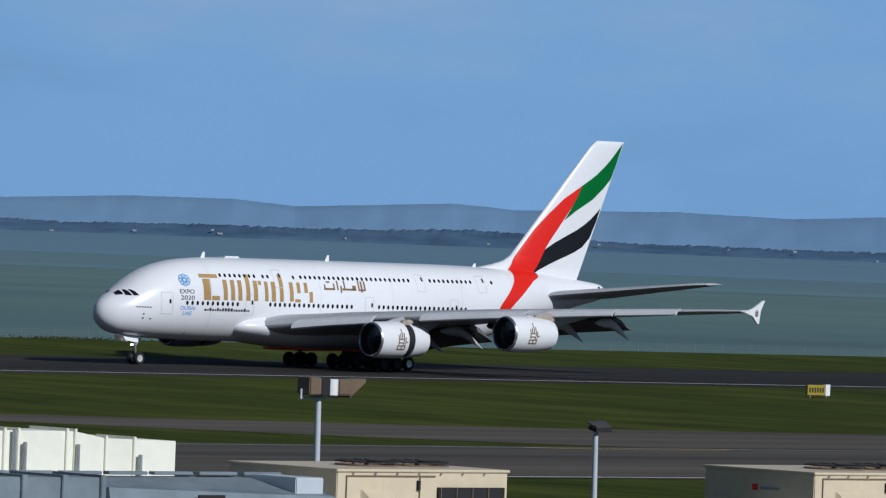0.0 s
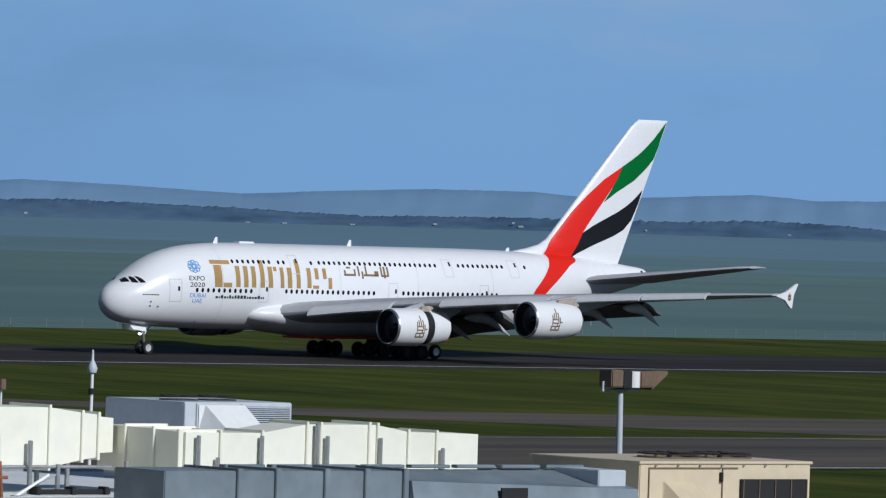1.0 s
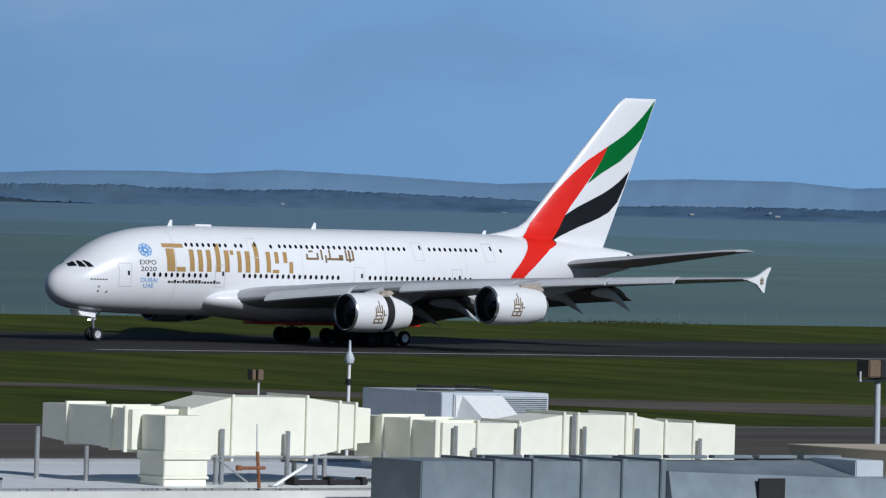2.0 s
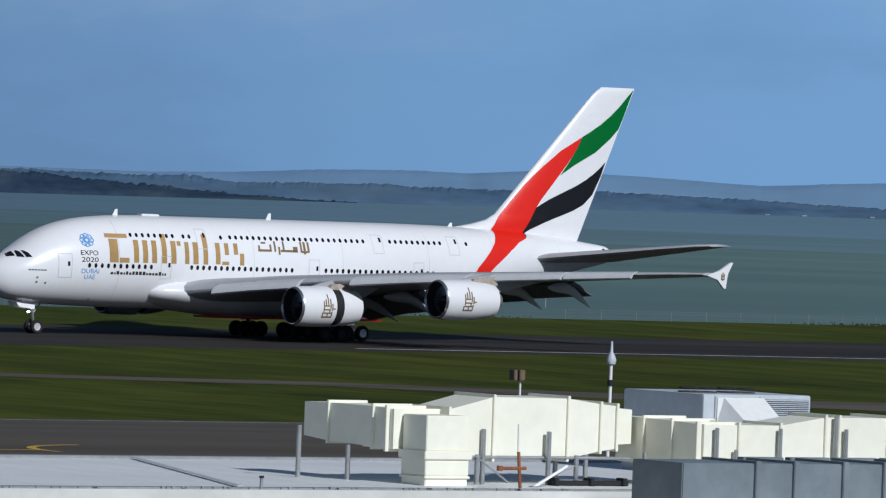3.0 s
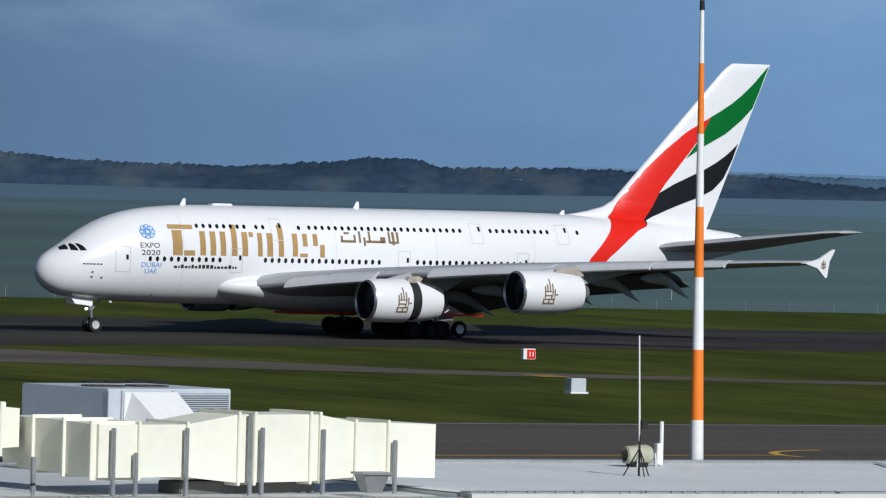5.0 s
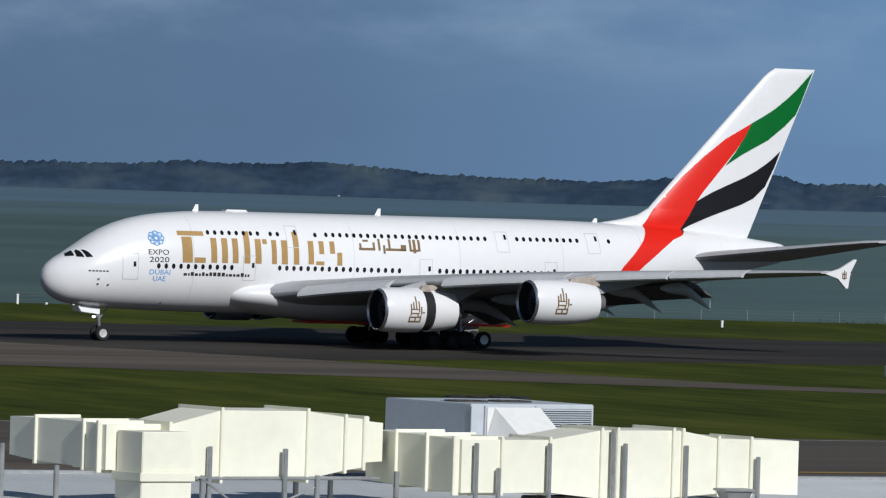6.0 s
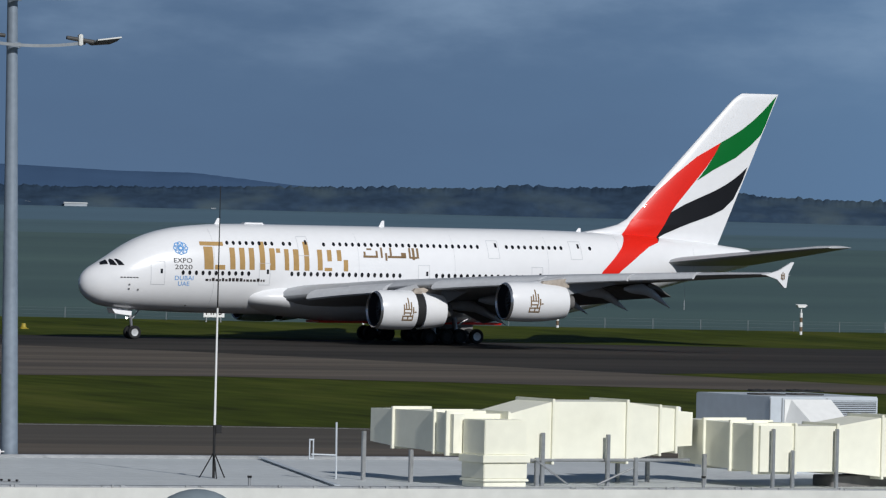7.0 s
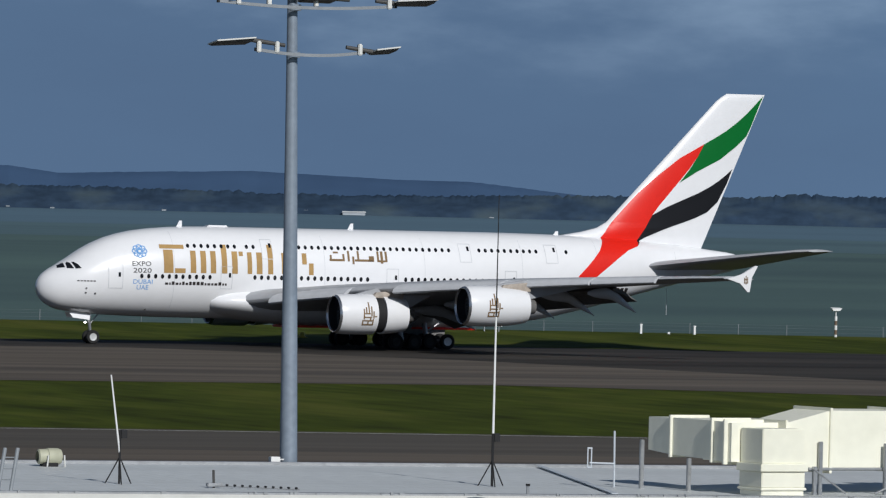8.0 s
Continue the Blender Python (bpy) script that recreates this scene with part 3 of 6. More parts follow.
def wing_at(y):
    return tuple(float(np.interp(y, W_Y, q)) for q in (W_LE, W_TE, W_Z))


def build_wing(plane, s):
    """s: -1 port, 1 starboard."""
    bm = B()
    loops = []
    for y in W_Y:
        le, te, z = wing_at(y)
        loops.append(airfoil(le, z, te - le, float(np.interp(y, (3, 15, 39), (0.125, 0.105, 0.09))), s * y, 12, 0.035))
    wing = part("wing", loft(bm, loops), M["greypaint"], plane, "grey swept wing", smooth=True)
    # leading-edge slats, set a little down and forward
    for y0, y1 in ((6.5, 12.8), (16.6, 24.2), (24.4, 30.6), (30.8, 35.2)):
        bm = B()
        lp = []
        for y in np.linspace(y0, y1, 5):
            le, te, z = wing_at(y)
            k = float(np.interp(y, (6, 36), (1.25, 0.75)))
            lp.append([(le - 0.42 * k + a * k, s * y, z - 0.30 * k + b * k) for a, b in
                       ((-0.12, -0.10), (-0.05, 0.16), (0.25, 0.42), (0.75, 0.62), (1.15, 0.66), (0.75, 0.50), (0.35, 0.22), (0.18, -0.12), (0.05, -0.22))])
        part("slat", loft(bm, lp), M["slat"], wing, "extended pale leading-edge slat", smooth=True)
    # trailing-edge flaps hanging down
    for y0, y1, ch in ((4.2, 13.6, 3.4), (15.4, 21.2, 2.9), (21.4, 26.9, 2.5)):
        bm = B()
        lp = []
        for y in (y0, (y0 + y1) / 2, y1):
            le, te, z = wing_at(y)
            z -= 0.035 * (te - le) + 0.25
            lp.append([(te - 0.9 + a * ch, s * y, z + b * ch) for a, b in ((0, 0.0), (0.12, 0.09), (0.4, -0.02), (1.0, -0.42), (0.4, -0.15), (0.08, -0.09))])
        part("flap", loft(bm, lp), M["under"], wing, "lowered trailing-edge flap", smooth=True)
    # canoe fairings over the flap tracks
    for y, ln in ((8.0, 6.4), (12.6, 6.0), (18.4, 5.6), (22.4, 5.2), (26.6, 4.8)):
        le, te, z = wing_at(y)
        z -= 0.035 * (te - le) + 0.45
        bm = B()
        lp = []
        for u in np.linspace(0, 1, 9):
            r = 0.62 * math.sin(math.pi * min(u * 1.05 + 0.02, 1)) ** 0.6 * (1 - 0.25 * u) + 0.03
            zz = z - 0.15 - (0 if u < 0.45 else (u - 0.45) ** 1.15 * 3.4)
            lp.append([(te - ln * 0.62 + u * ln, s * y + 0.55 * r * math.cos(w), zz + r * math.sin(w) * 0.85) for w in np.linspace(0, 2 * math.pi, 13)[:-1]])
        part("flap_track_fairing", loft(bm, lp), M["slat"], wing, "drooped canoe fairing", smooth=True)
    # ailerons drawn as a recessed seam, and the wingtip fence
    bm = B()
    q = [(49.2, 7.32), (50.6, 7.75), (51.9, 8.5), (52.1, 8.48), (51.55, 7.45), (51.35, 6.2), (51.15, 6.2), (50.4, 6.95)]
    a = [bm.verts.new((x, s * 39.62, z)) for x, z in q]
    b = [bm.verts.new((x + 0.03, s * 39.82, z)) for x, z in q]
    bm.faces.new(a)
    bm.faces.new(b[::-1])
    for i in range(len(q)):
        bm.faces.new((a[i], b[i], b[(i + 1) % len(q)], a[(i + 1) % len(q)]))
    fence = part("wingtip_fence", bm, M["hull"], wing, "white arrow-shaped wingtip fence")
    bm = B()
    for x, z, w, h in ((50.85, 7.2, 0.07, 0.5), (51.0, 7.25, 0.07, 0.75), (51.15, 7.25, 0.07, 0.5), (51.0, 7.0, 0.4, 0.07), (51.0, 7.3, 0.36, 0.07)):
        box(bm, x - w / 2, x + w / 2, s * 39.85 - 0.012, s * 39.85 + 0.012, z - h / 2, z + h / 2)
    part("emblem", bm, M["browngold"], plane, "small gold emblem")
    return wing


def build_engine(plane, x0, y, z, x1, reverser):
    eng = part("engine", (lambda bm: (lathe(bm, [(x0 + 0.9, 1.36), (x0 + 1.3, 1.36), (x1 - 0.6, 0.95), (x1 + 0.9, 0.62), (x1 + 1.0, 0.40)], (0, y, z), n=36), bm)[1])(B()), M["under"], plane, "engine core and exhaust", smooth=True)
    r = 1.80
    ln = x1 - x0
    gap0, gap1 = x0 + 0.54 * ln, x0 + 0.665 * ln

    def rad(x):
        u = (x - x0) / ln
        return r * float(np.interp(u, (0, 0.03, 0.1, 0.25, 0.45, 0.65, 0.85, 1.0), (0.90, 0.95, 0.985, 1.0, 1.0, 0.975, 0.90, 0.80)))

    bm = B()
    end = gap0 if reverser else x1
    xs = np.linspace(x0 + 0.22, end, 14)
    lathe(bm, [(x, rad(x)) for x in xs] + [(end, rad(end) - 0.12)] + [(x, rad(x) - 0.16) for x in xs[::-1][:9]], (0, y, z), n=48)
    part("cowl", bm, M["hull"], eng, "white engine cowl", smooth=True)
    bm = B()
    lathe(bm, [(x0 + 0.22, rad(x0 + 0.22)), (x0 + 0.08, r * 0.925), (x0, r * 0.885), (x0 + 0.03, r * 0.855), (x0 + 0.16, r * 0.83)], (0, y, z), n=48)
    part("intake_lip", bm, M["lip"], eng, "bare metal intake lip", smooth=True)
    bm = B()
    lathe(bm, [(x0 + 0.16, r * 0.83), (x0 + 0.8, r * 0.80), (x0 + 1.3, r * 0.80), (x0 + 1.3, 0.01)], (0, y, z), n=48)
    part("intake_duct", bm, M["fan"], eng, "dark intake duct", smooth=True)
    blade = None
    for i in range(24):
        if blade is None:
            bm = B()
            pts = [(k * tw * 0.5, rr * math.cos(k * 0.10), rr * math.sin(k * 0.10)) for rr, tw in ((0.4, 0.10), (1.42, 0.28)) for k in (-1, 1)]
            hexa(bm, [pts[k] for k in (0, 1, 3, 2)], [(pts[k][0] + 0.025, pts[k][1], pts[k][2]) for k in (0, 1, 3, 2)])
            ob = part("fan_blade", bm, M["steel"], eng)
            blade = ob.data
        else:
            ob = new("fan_blade", blade)
            ob.parent = eng
        ob.matrix_basis = Matrix.Translation((x0 + 1.1, y, z)) @ Matrix.Rotation(2 * math.pi * i / 24, 4, "X")
    bm = B()
    lathe(bm, [(x0 + 0.55, 0.02), (x0 + 0.75, 0.22), (x0 + 1.15, 0.45)], (0, y, z), n=20)
    part("spinner", bm, M["fan"], eng, smooth=True)
    if reverser:
        bm = B()
        lathe(bm, [(gap0 - 0.05, rad(gap0) - 0.15), (gap1 + 0.05, rad(gap1) - 0.15)], (0, y, z), n=48)
        part("reverser_cascade", bm, M["dark"], eng, "black open thrust reverser cascade", smooth=True)
        bm = B()
        xs = np.linspace(gap1, x1, 9)
        lathe(bm, [(gap1, rad(gap1) - 0.14)] + [(x, rad(x)) for x in xs] + [(x1, rad(x1) - 0.07)] + [(x, rad(x) - 0.1) for x in xs[::-1]], (0, y, z), n=48)
        part("reverser_sleeve", bm, M["hull"], eng, "white sleeve slid aft", smooth=True)
    # gold emblem of plain strokes on the outboard side
    side = -1 if y < 0 else 1
    bm = B()
    cx = x0 + ln * 0.40
    for dx, dz, w, h in ((-0.38, 0.05, 0.09, 0.75), (-0.2, 0.3, 0.09, 0.5), (0.0, 0.5, 0.09, 0.8), (0.2, 0.25, 0.09, 0.7), (0.36, 0.0, 0.09, 0.5), (-0.1, -0.18, 0.6, 0.09), (-0.1, -0.42, 0.75, 0.09), (-0.08, -0.7, 0.8, 0.1), (0.32, -0.5, 0.09, 0.4), (-0.46, -0.55, 0.09, 0.35), (0.52, -0.12, 0.16, 0.09), (-0.15, 0.08, 0.5, 0.08), (-0.05, -0.56, 0.09, 0.25), (0.12, -0.3, 0.09, 0.25)):
        dx, dz, w, h = dx * 1.25, dz * 1.25, w * 1.35, h * 1.25
        zz = np.linspace(dz - h / 2, dz + h / 2, 4)
        for za, zb in zip(zz, zz[1:]):
            q = []
            for xx, zc in ((dx - w / 2, za), (dx + w / 2, za), (dx + w / 2 + 0.0, zb), (dx - w / 2, zb)):
                R = rad(cx + xx) + 0.02
                q.append(bm.verts.new((cx + xx, y + side * math.sqrt(R * R - zc * zc), z + zc)))
            bm.faces.new(q)
    part("emblem", bm, M["browngold"], eng, "dark gold emblem strokes")
    # pylon
    le, te, zw = wing_at(abs(y))
    bm = B()
    hexa(bm, [(x0 + 1.4, y - 0.12, z + 1.6), (x0 + 1.4, y + 0.12, z + 1.6), (le + 1.0, y + 0.28, zw + 0.35), (le + 1.0, y - 0.28, zw + 0.35)],
         [(x1 + 0.6, y - 0.15, z + 0.7), (x1 + 0.6, y + 0.15, z + 0.7), (le + 5.5, y + 0.25, zw - 0.4), (le + 5.5, y - 0.25, zw - 0.4)])
    part("pylon", bm, M["greypaint"], eng)
    return eng


def build_wheel(parent, x, y, z, r, w, rim="rim"):
    bm = B()
    lathe(bm, [(-w * 0.42, r * 0.55), (-w * 0.5, r * 0.72), (-w * 0.47, r * 0.92), (-w * 0.3, r), (w * 0.3, r), (w * 0.47, r * 0.92), (w * 0.5, r * 0.72), (w * 0.42, r * 0.55)], (x, y, z), "Y", 28)
    tyre = part("tyre", bm, M["tyre"], parent, "black rubber tyre", smooth=True)
    bm = B()
    a = lathe(bm, [(-w * 0.36, r * 0.12), (-w * 0.30, r * 0.30), (-w * 0.42, r * 0.5), (-w * 0.42, r * 0.56), (w * 0.42, r * 0.56), (w * 0.42, r * 0.5), (w * 0.3, r * 0.3), (w * 0.36, r * 0.12)], (x, y, z), "Y", 24)
    cap(bm, a[0])
    cap(bm, a[-1])
    part("rim", bm, M[rim], tyre, "pale metal rim" if rim == "rim" else "dark metal rim, shade put into its colour", smooth=True)


def build_gear(plane, x, y, axles, dy, top, r, name="main_gear"):
    bm = B()
    rod(bm, (x, y, r), (x - 0.3, y * 0.96, top), 0.20, 0.26)
    rod(bm, (x + 1.6, y, top - 0.4), (x, y, r + 0.9), 0.09)
    rod(bm, (axles[0], y, r), (axles[-1], y, r), 0.16)
    for a in axles:
        rod(bm, (a, y - dy, r), (a, y + dy, r), 0.09)
    gear = part(name, bm, M["steel"], plane, "grey steel landing gear leg", smooth=True)
    # only the sunlit rear rims stay pale, the others get the shade-coloured copy
    for a in axles:
        for k in (-1, 1):
            build_wheel(gear, a, y + k * dy, r, r, 0.48, "rim" if a == axles[-1] and len(axles) == 3 and k == -1 else "rimdark")
    return gear


def build_airliner():
    plane = thing("airliner", "white double-deck four-engine airliner rolling out on the runway", "airplane")
    bm = B()
    xs = [0.004, 0.03, 0.1, 0.2, 0.35, 0.5, 0.75, 1.0, 1.2, 1.4, 1.6, 1.8, 2.05, 2.3, 2.6, 2.9, 3.2, 3.6, 4.3, 5.3, 6.4, 7.6, 9, 10.5, 12.5, 14, 16] + list(np.arange(20, 45, 4)) + list(np.arange(46, 69, 1.5)) + [69.3, 69.6, 69.9]
    loops = []
    for x in xs:
        zc, hh, w = hull_at(x)
        ring = []
        for i in range(56):
            a = 2 * math.pi * i / 56
            c, s = math.cos(a), math.sin(a)
            ring.append((x, w * math.copysign(abs(c) ** (2 / 2.15), c), zc + hh * math.copysign(abs(s) ** (2 / 2.15), s)))
        loops.append(ring)
    hull = part("fuselage", loft(bm, loops), M["hull"], plane, "white double-deck fuselage", smooth=True)
    # belly fairing
    bm = B()
    lp = []
    for u in np.linspace(0, 1, 31):
        x = 15.5 + 31.5 * u ** 1.7
        f = min((x - 15.5) / 5.2, 1.0)
        g = min(max((x - 18) / 7, 0.0), 1.0)
        k = max(1 - (1 - f) ** 2.2, 0.0) ** 0.5 * min((47.0 - x) / 9 + 0.05, 1.0) ** 0.6
        lp.append([(x, (2.3 + 1.95 * k) * math.cos(a), 4.02 - 0.3 * g + (0.7 + (0.85 + 0.35 * g) * k) * math.sin(a)) for a in np.linspace(0, 2 * math.pi, 33)[:-1]])
    part("belly_fairing", loft(bm, lp), M["hull"], plane, "white belly fairing", smooth=True)
    bm = B()
    box(bm, 23.5, 42.5, -1.5, 1.5, 1.74, 1.95, 0.08)
    part("belly_panel", bm, M["red"], plane, "red painted underside panel")
    # flight deck windows
    for poly in ([(1.60, 6.76), (1.76, 6.98), (2.25, 7.24), (2.19, 6.84)], [(2.31, 6.78), (2.36, 7.17), (2.52, 7.33), (2.68, 7.24), (2.84, 6.76)], [(2.80, 7.32), (2.98, 6.76), (3.44, 6.80), (3.22, 7.16), (2.98, 7.34)]):
        for sd in (-1, 1):
            decal("cockpit_window", [poly], M["pane"], hull, cut_x=0.12, cut_z=0.1, label="dark cockpit window", side=sd, off=0.055)
    # cabin windows, port and starboard
    me = None
    rows = [(8.98, 13.32 + 0.645 * i) for i in range(8)] + [(8.98, 19.0), (8.98, 19.65), (8.98, 23.1)] + [(9.02, 24.12 + 0.645 * i) for i in range(24)] + [(9.06, 42.0 + 0.64 * i) for i in range(10)] + [(9.06, 50.84)]
    rows += [(6.20, 8.82 + 0.65 * i) for i in range(11)] + [(6.24, 19.68 + 0.65 * i) for i in range(18)] + [(6.28, 34.5 + 0.64 * i) for i in range(20)]
    for z, x in rows:
        for sd in (-1, 1):
            y = hull_y(x, z)
            lean = math.atan2(hull_y(x, z + 0.2) - hull_y(x, z - 0.2), 0.4)
            if me is None:
                bm = B()
                f = [[bm.verts.new((0.155 * math.cos(a), d, 0.215 * math.sin(a))) for a in np.linspace(0, 2 * math.pi, 15)[:-1]] for d in (-0.018, 0.018)]
                bm.faces.new(f[0])
                bm.faces.new(f[1][::-1])
                for i in range(14):
                    bm.faces.new((f[0][i], f[1][i], f[1][(i + 1) % 14], f[0][(i + 1) % 14]))
                ob = part("cabin_window", bm, M["pane"], hull)
                me = ob.data
            else:
                ob = new("cabin_window", me)
                ob.parent = hull
            ob.matrix_basis = Matrix.Translation((x, sd * y, z)) @ Matrix.Rotation(-sd * lean, 4, "X")
    # doors as fine raised frames with a small pane
    for x0, x1, z0, z1 in ((5.75, 7.1, 5.05, 7.2), (16.35, 17.5, 5.15, 7.2), (32.6, 33.8, 5.2, 7.25), (20.4, 21.5, 7.9, 9.7), (39.95, 41.15, 7.95, 9.65), (48.65, 49.9, 8.0, 9.7), (44.4, 45.6, 5.2, 7.25)):
        d = decal("door", frame_strips(x0, x1, z0, z1, 0.055), M["seam"], hull, label="closed cabin door outline")
        xm = (x0 * 0.4 + x1 * 0.6)
        decal("pane", [rect(xm + 0.1, xm + 0.32, z0 + 1.05, z0 + 1.45)], M["pane"], d, off=0.02)
    # operator's name as plain gold strokes, web address and second name as plain bars
    for x0, x1, z0, z1 in ((10.6, 12.9, 8.70, 9.06), (10.9, 11.8, 6.52, 8.6), (11.95, 12.95, 6.52, 6.95), (13.45, 13.98, 6.55, 8.55), (14.42, 14.95, 6.55, 8.55), (15.38, 15.9, 6.55, 8.55),
                           (16.45, 16.98, 6.55, 9.15), (17.45, 18.0, 6.55, 8.55), (18.15, 18.55, 8.15, 8.55), (18.95, 19.4, 6.55, 8.5), (19.85, 20.4, 6.55, 8.5), (20.95, 21.45, 6.55, 9.2),
                           (22.3, 22.8, 6.6, 8.5), (23.3, 23.75, 7.45, 8.5), (23.0, 23.75, 6.55, 6.85), (24.3, 24.75, 7.5, 8.5), (24.95, 25.4, 6.55, 7.6)):
        decal("name_stroke", [rect(x0, x1, z0, z1)], M["gold"], hull, off=0.017, label="plain gold stroke")
    bars = [rect(27.0 + x, 27.0 + x + w, z, z + h) for x, w, z, h in ((0, 1.5, 7.85, 0.2), (0.05, 0.2, 7.9, 0.5), (1.3, 0.2, 7.9, 0.6), (0.4, 0.5, 8.55, 0.16), (1.8, 0.2, 7.85, 0.95), (2.25, 0.2, 7.6, 0.7),
                                                                       (2.5, 1.8, 7.85, 0.2), (2.75, 0.2, 7.9, 0.9), (3.9, 0.5, 7.85, 0.5), (4.7, 0.2, 7.85, 0.95), (5.05, 0.25, 7.7, 1.1), (5.5, 0.22, 7.85, 0.95), (4.8, 0.7, 7.82, 0.18))]
    for q in bars:
        decal("name_bar", [q], M["browngold"], hull, off=0.017, label="plain brown-gold bar")
    bars = []
    x = 11.05
    random.seed(2)
    while x < 16.9:
        w = random.uniform(0.12, 0.3)
        h = random.choice((0.2, 0.2, 0.3))
        bars.append(rect(x, x + w, 5.46, 5.46 + h))
        x += w + 0.1
    for q in bars:
        decal("address_bar", [q], M["navy"], hull, off=0.017, label="small dark bar")
    bars = [rect(3.0 + 0.28 * i, 3.2 + 0.28 * i, 5.62, 5.72) for i in range(6)]
    decal("registration_bar", [rect(55.2 + 0.5 * i, 55.55 + 0.5 * i, 5.35, 5.85) for i in range(5)], M["navy"], hull, off=0.02, label="dark registration bars")
    for x in (11.9, 26.5, 36.4, 46.2, 54.0, 62.5):
        decal("skin_joint", [rect(x, x + 0.035, 3.4, smooth_at(x, TOP) - 0.35)], M["seam"], hull, off=0.012, label="fine grey skin joint")
    decal("small_print", bars, M["navy"], hull, off=0.017, label="small dark bars")
    lettering("event_word", "EXPO", 7.95, 9.7, 7.1, 7.52, M["navy"], hull, "dark lettering EXPO")
    lettering("event_year", "2020", 8.02, 9.72, 6.5, 6.92, M["navy"], hull, "dark lettering 2020")
    lettering("event_city", "DUBAI", 8.05, 9.85, 5.5, 5.9, M["blue"], hull, "pale blue lettering DUBAI")
    lettering("event_state", "UAE", 8.4, 9.5, 4.98, 5.38, M["blue"], hull, "pale blue lettering UAE")
    petals = []
    for i in range(8):
        a = 2 * math.pi * i / 8
        cx, cz = 8.72 + 0.42 * math.cos(a), 8.42 + 0.36 * math.sin(a)
        for j in range(8):
            b0, b1 = 2 * math.pi * j / 8, 2 * math.pi * (j + 1) / 8
            petals.append([(cx + r * math.cos(b), cz + r * 0.85 * math.sin(b)) for r, b in ((0.30, b0), (0.30, b1), (0.21, b1), (0.21, b0))])
    decal("flower_emblem", petals, M["blue"], hull, off=0.017, label="pale blue ring flower emblem", cut_z=0.8)
    # probes and aerials
    for x, z0, h in ((13.6, 10.66, 0.55), (30.4, 10.72, 0.55), (51.0, 10.6, 0.35)):
        bm = B()
        hexa(bm, [(x - 0.3, -0.04, z0 - 0.1), (x + 0.3, -0.04, z0 - 0.1), (x + 0.3, 0.04, z0 - 0.1), (x - 0.3, 0.04, z0 - 0.1)], [(x + 0.05, -0.02, z0 + h), (x + 0.3, -0.02, z0 + h), (x + 0.3, 0.02, z0 + h), (x + 0.05, 0.02, z0 + h)])
        part("blade_aerial", bm, M["hull"], hull, "small white blade aerial")
    bm = B()
    box(bm, 16.2, 18.2, -0.5, 0.5, 10.6, 10.86, 0.1)
    part("satcom_fairing", bm, M["hull"], hull)
    for x, z in ((3.7, 4.55), (3.72, 4.95), (4.55, 4.5), (9.6, 3.1)):
        decal("probe", [rect(x, x + 0.16, z, z + 0.14)], M["steel"], hull, off=0.05, label="small grey air data probe")
    # tail cone exhaust
    bm = B()
    lathe(bm, [(69.6, 0.45), (70.3, 0.36), (70.3, 0.3), (69.8, 0.25)], (0, 0, 8.35), n=20)
    part("tail_exhaust", bm, M["under"], hull, "dark tail cone exhaust", smooth=True)
    decal("tail_port_hole", [rect(68.6, 68.95, 8.65, 8.98)], M["pane"], hull, off=0.02)
    # fin
    bm = B()
    loops = []
    for z in (9.0, 9.6, 10.2, 10.4, 10.6, 10.7, 10.8, 10.88, 10.95, 11.05, 11.15, 11.25, 11.35, 11.45, 11.6, 11.75, 11.9, 13, 14, 15, 16, 17, 18, 19, 20, 21, 22, 23.3, 23.75, 23.95, 24.1):
        a, b = fin_edges(z)
        sh = 0.35 if z > 24.05 else 0.8 if z > 23.9 else 1
        us = [(1 - math.cos(math.pi * i / 28)) / 2 for i in range(29)]
        left = [(a + u * (b - a), -max(fin_y(a + u * (b - a), z) - 0.012, 0.004) * sh, z) for u in us]
        loops.append(left + [(x, -y, zz) for x, y, zz in left[::-1]])
    fin = part("fin", loft(bm, loops), M["hull"], plane, "tall white tail fin", smooth=True)
    red = [(51.4, 6.0), (52.1, 7.0), (53.4, 8.25), (54.4, 9.25), (55.2, 10.3), (55.75, 10.9), (56.3, 11.6), (57.7, 13.1), (59.27, 14.7), (61.3, 16.4), (63.4, 17.98), (65.92, 19.35), (65.25, 18.15), (64.4, 17.0), (63.35, 15.8), (62.2, 14.5), (61.3, 13.5), (60.62, 12.63), (59.9, 11.4), (59.29, 10.49), (58.7, 9.75), (57.5, 9.35), (56.2, 8.55), (54.2, 7.1), (52.9, 6.0)]
    green = [(65.92, 19.35), (67.1, 19.98), (68.17, 20.6), (69.3, 21.4), (70.41, 22.32), (71.4, 23.3), (72.1, 23.98), (71.55, 22.7), (71.0, 21.35), (70.45, 20.2), (69.38, 19.22), (67.7, 17.99), (65.17, 16.74), (63.4, 15.7), (64.4, 16.9), (65.25, 18.15)]
    black = [(60.62, 12.63), (62.1, 13.4), (63.84, 14.12), (65.4, 14.75), (66.65, 15.37), (67.6, 15.95), (68.33, 16.48), (69.05, 17.1), (68.5, 15.7), (67.57, 13.98), (66.46, 13.01), (65.2, 12.45), (63.92, 12.01), (62.8, 11.65), (61.67, 11.25), (60.7, 10.85), (59.95, 10.55), (59.3, 10.2), (58.7, 9.75), (59.29, 10.49), (59.9, 11.4)]
    for nm, poly, m, lb in (("red_band", red, "red", "broad red band"), ("green_band", green, "green", "green wave band"), ("black_band", black, "black", "black wave band")):
        for sd in (-1, 1):
            decal(nm, [poly], M[m], fin, tail_y, 0.05, 0.2, 0.1, lb, sd)
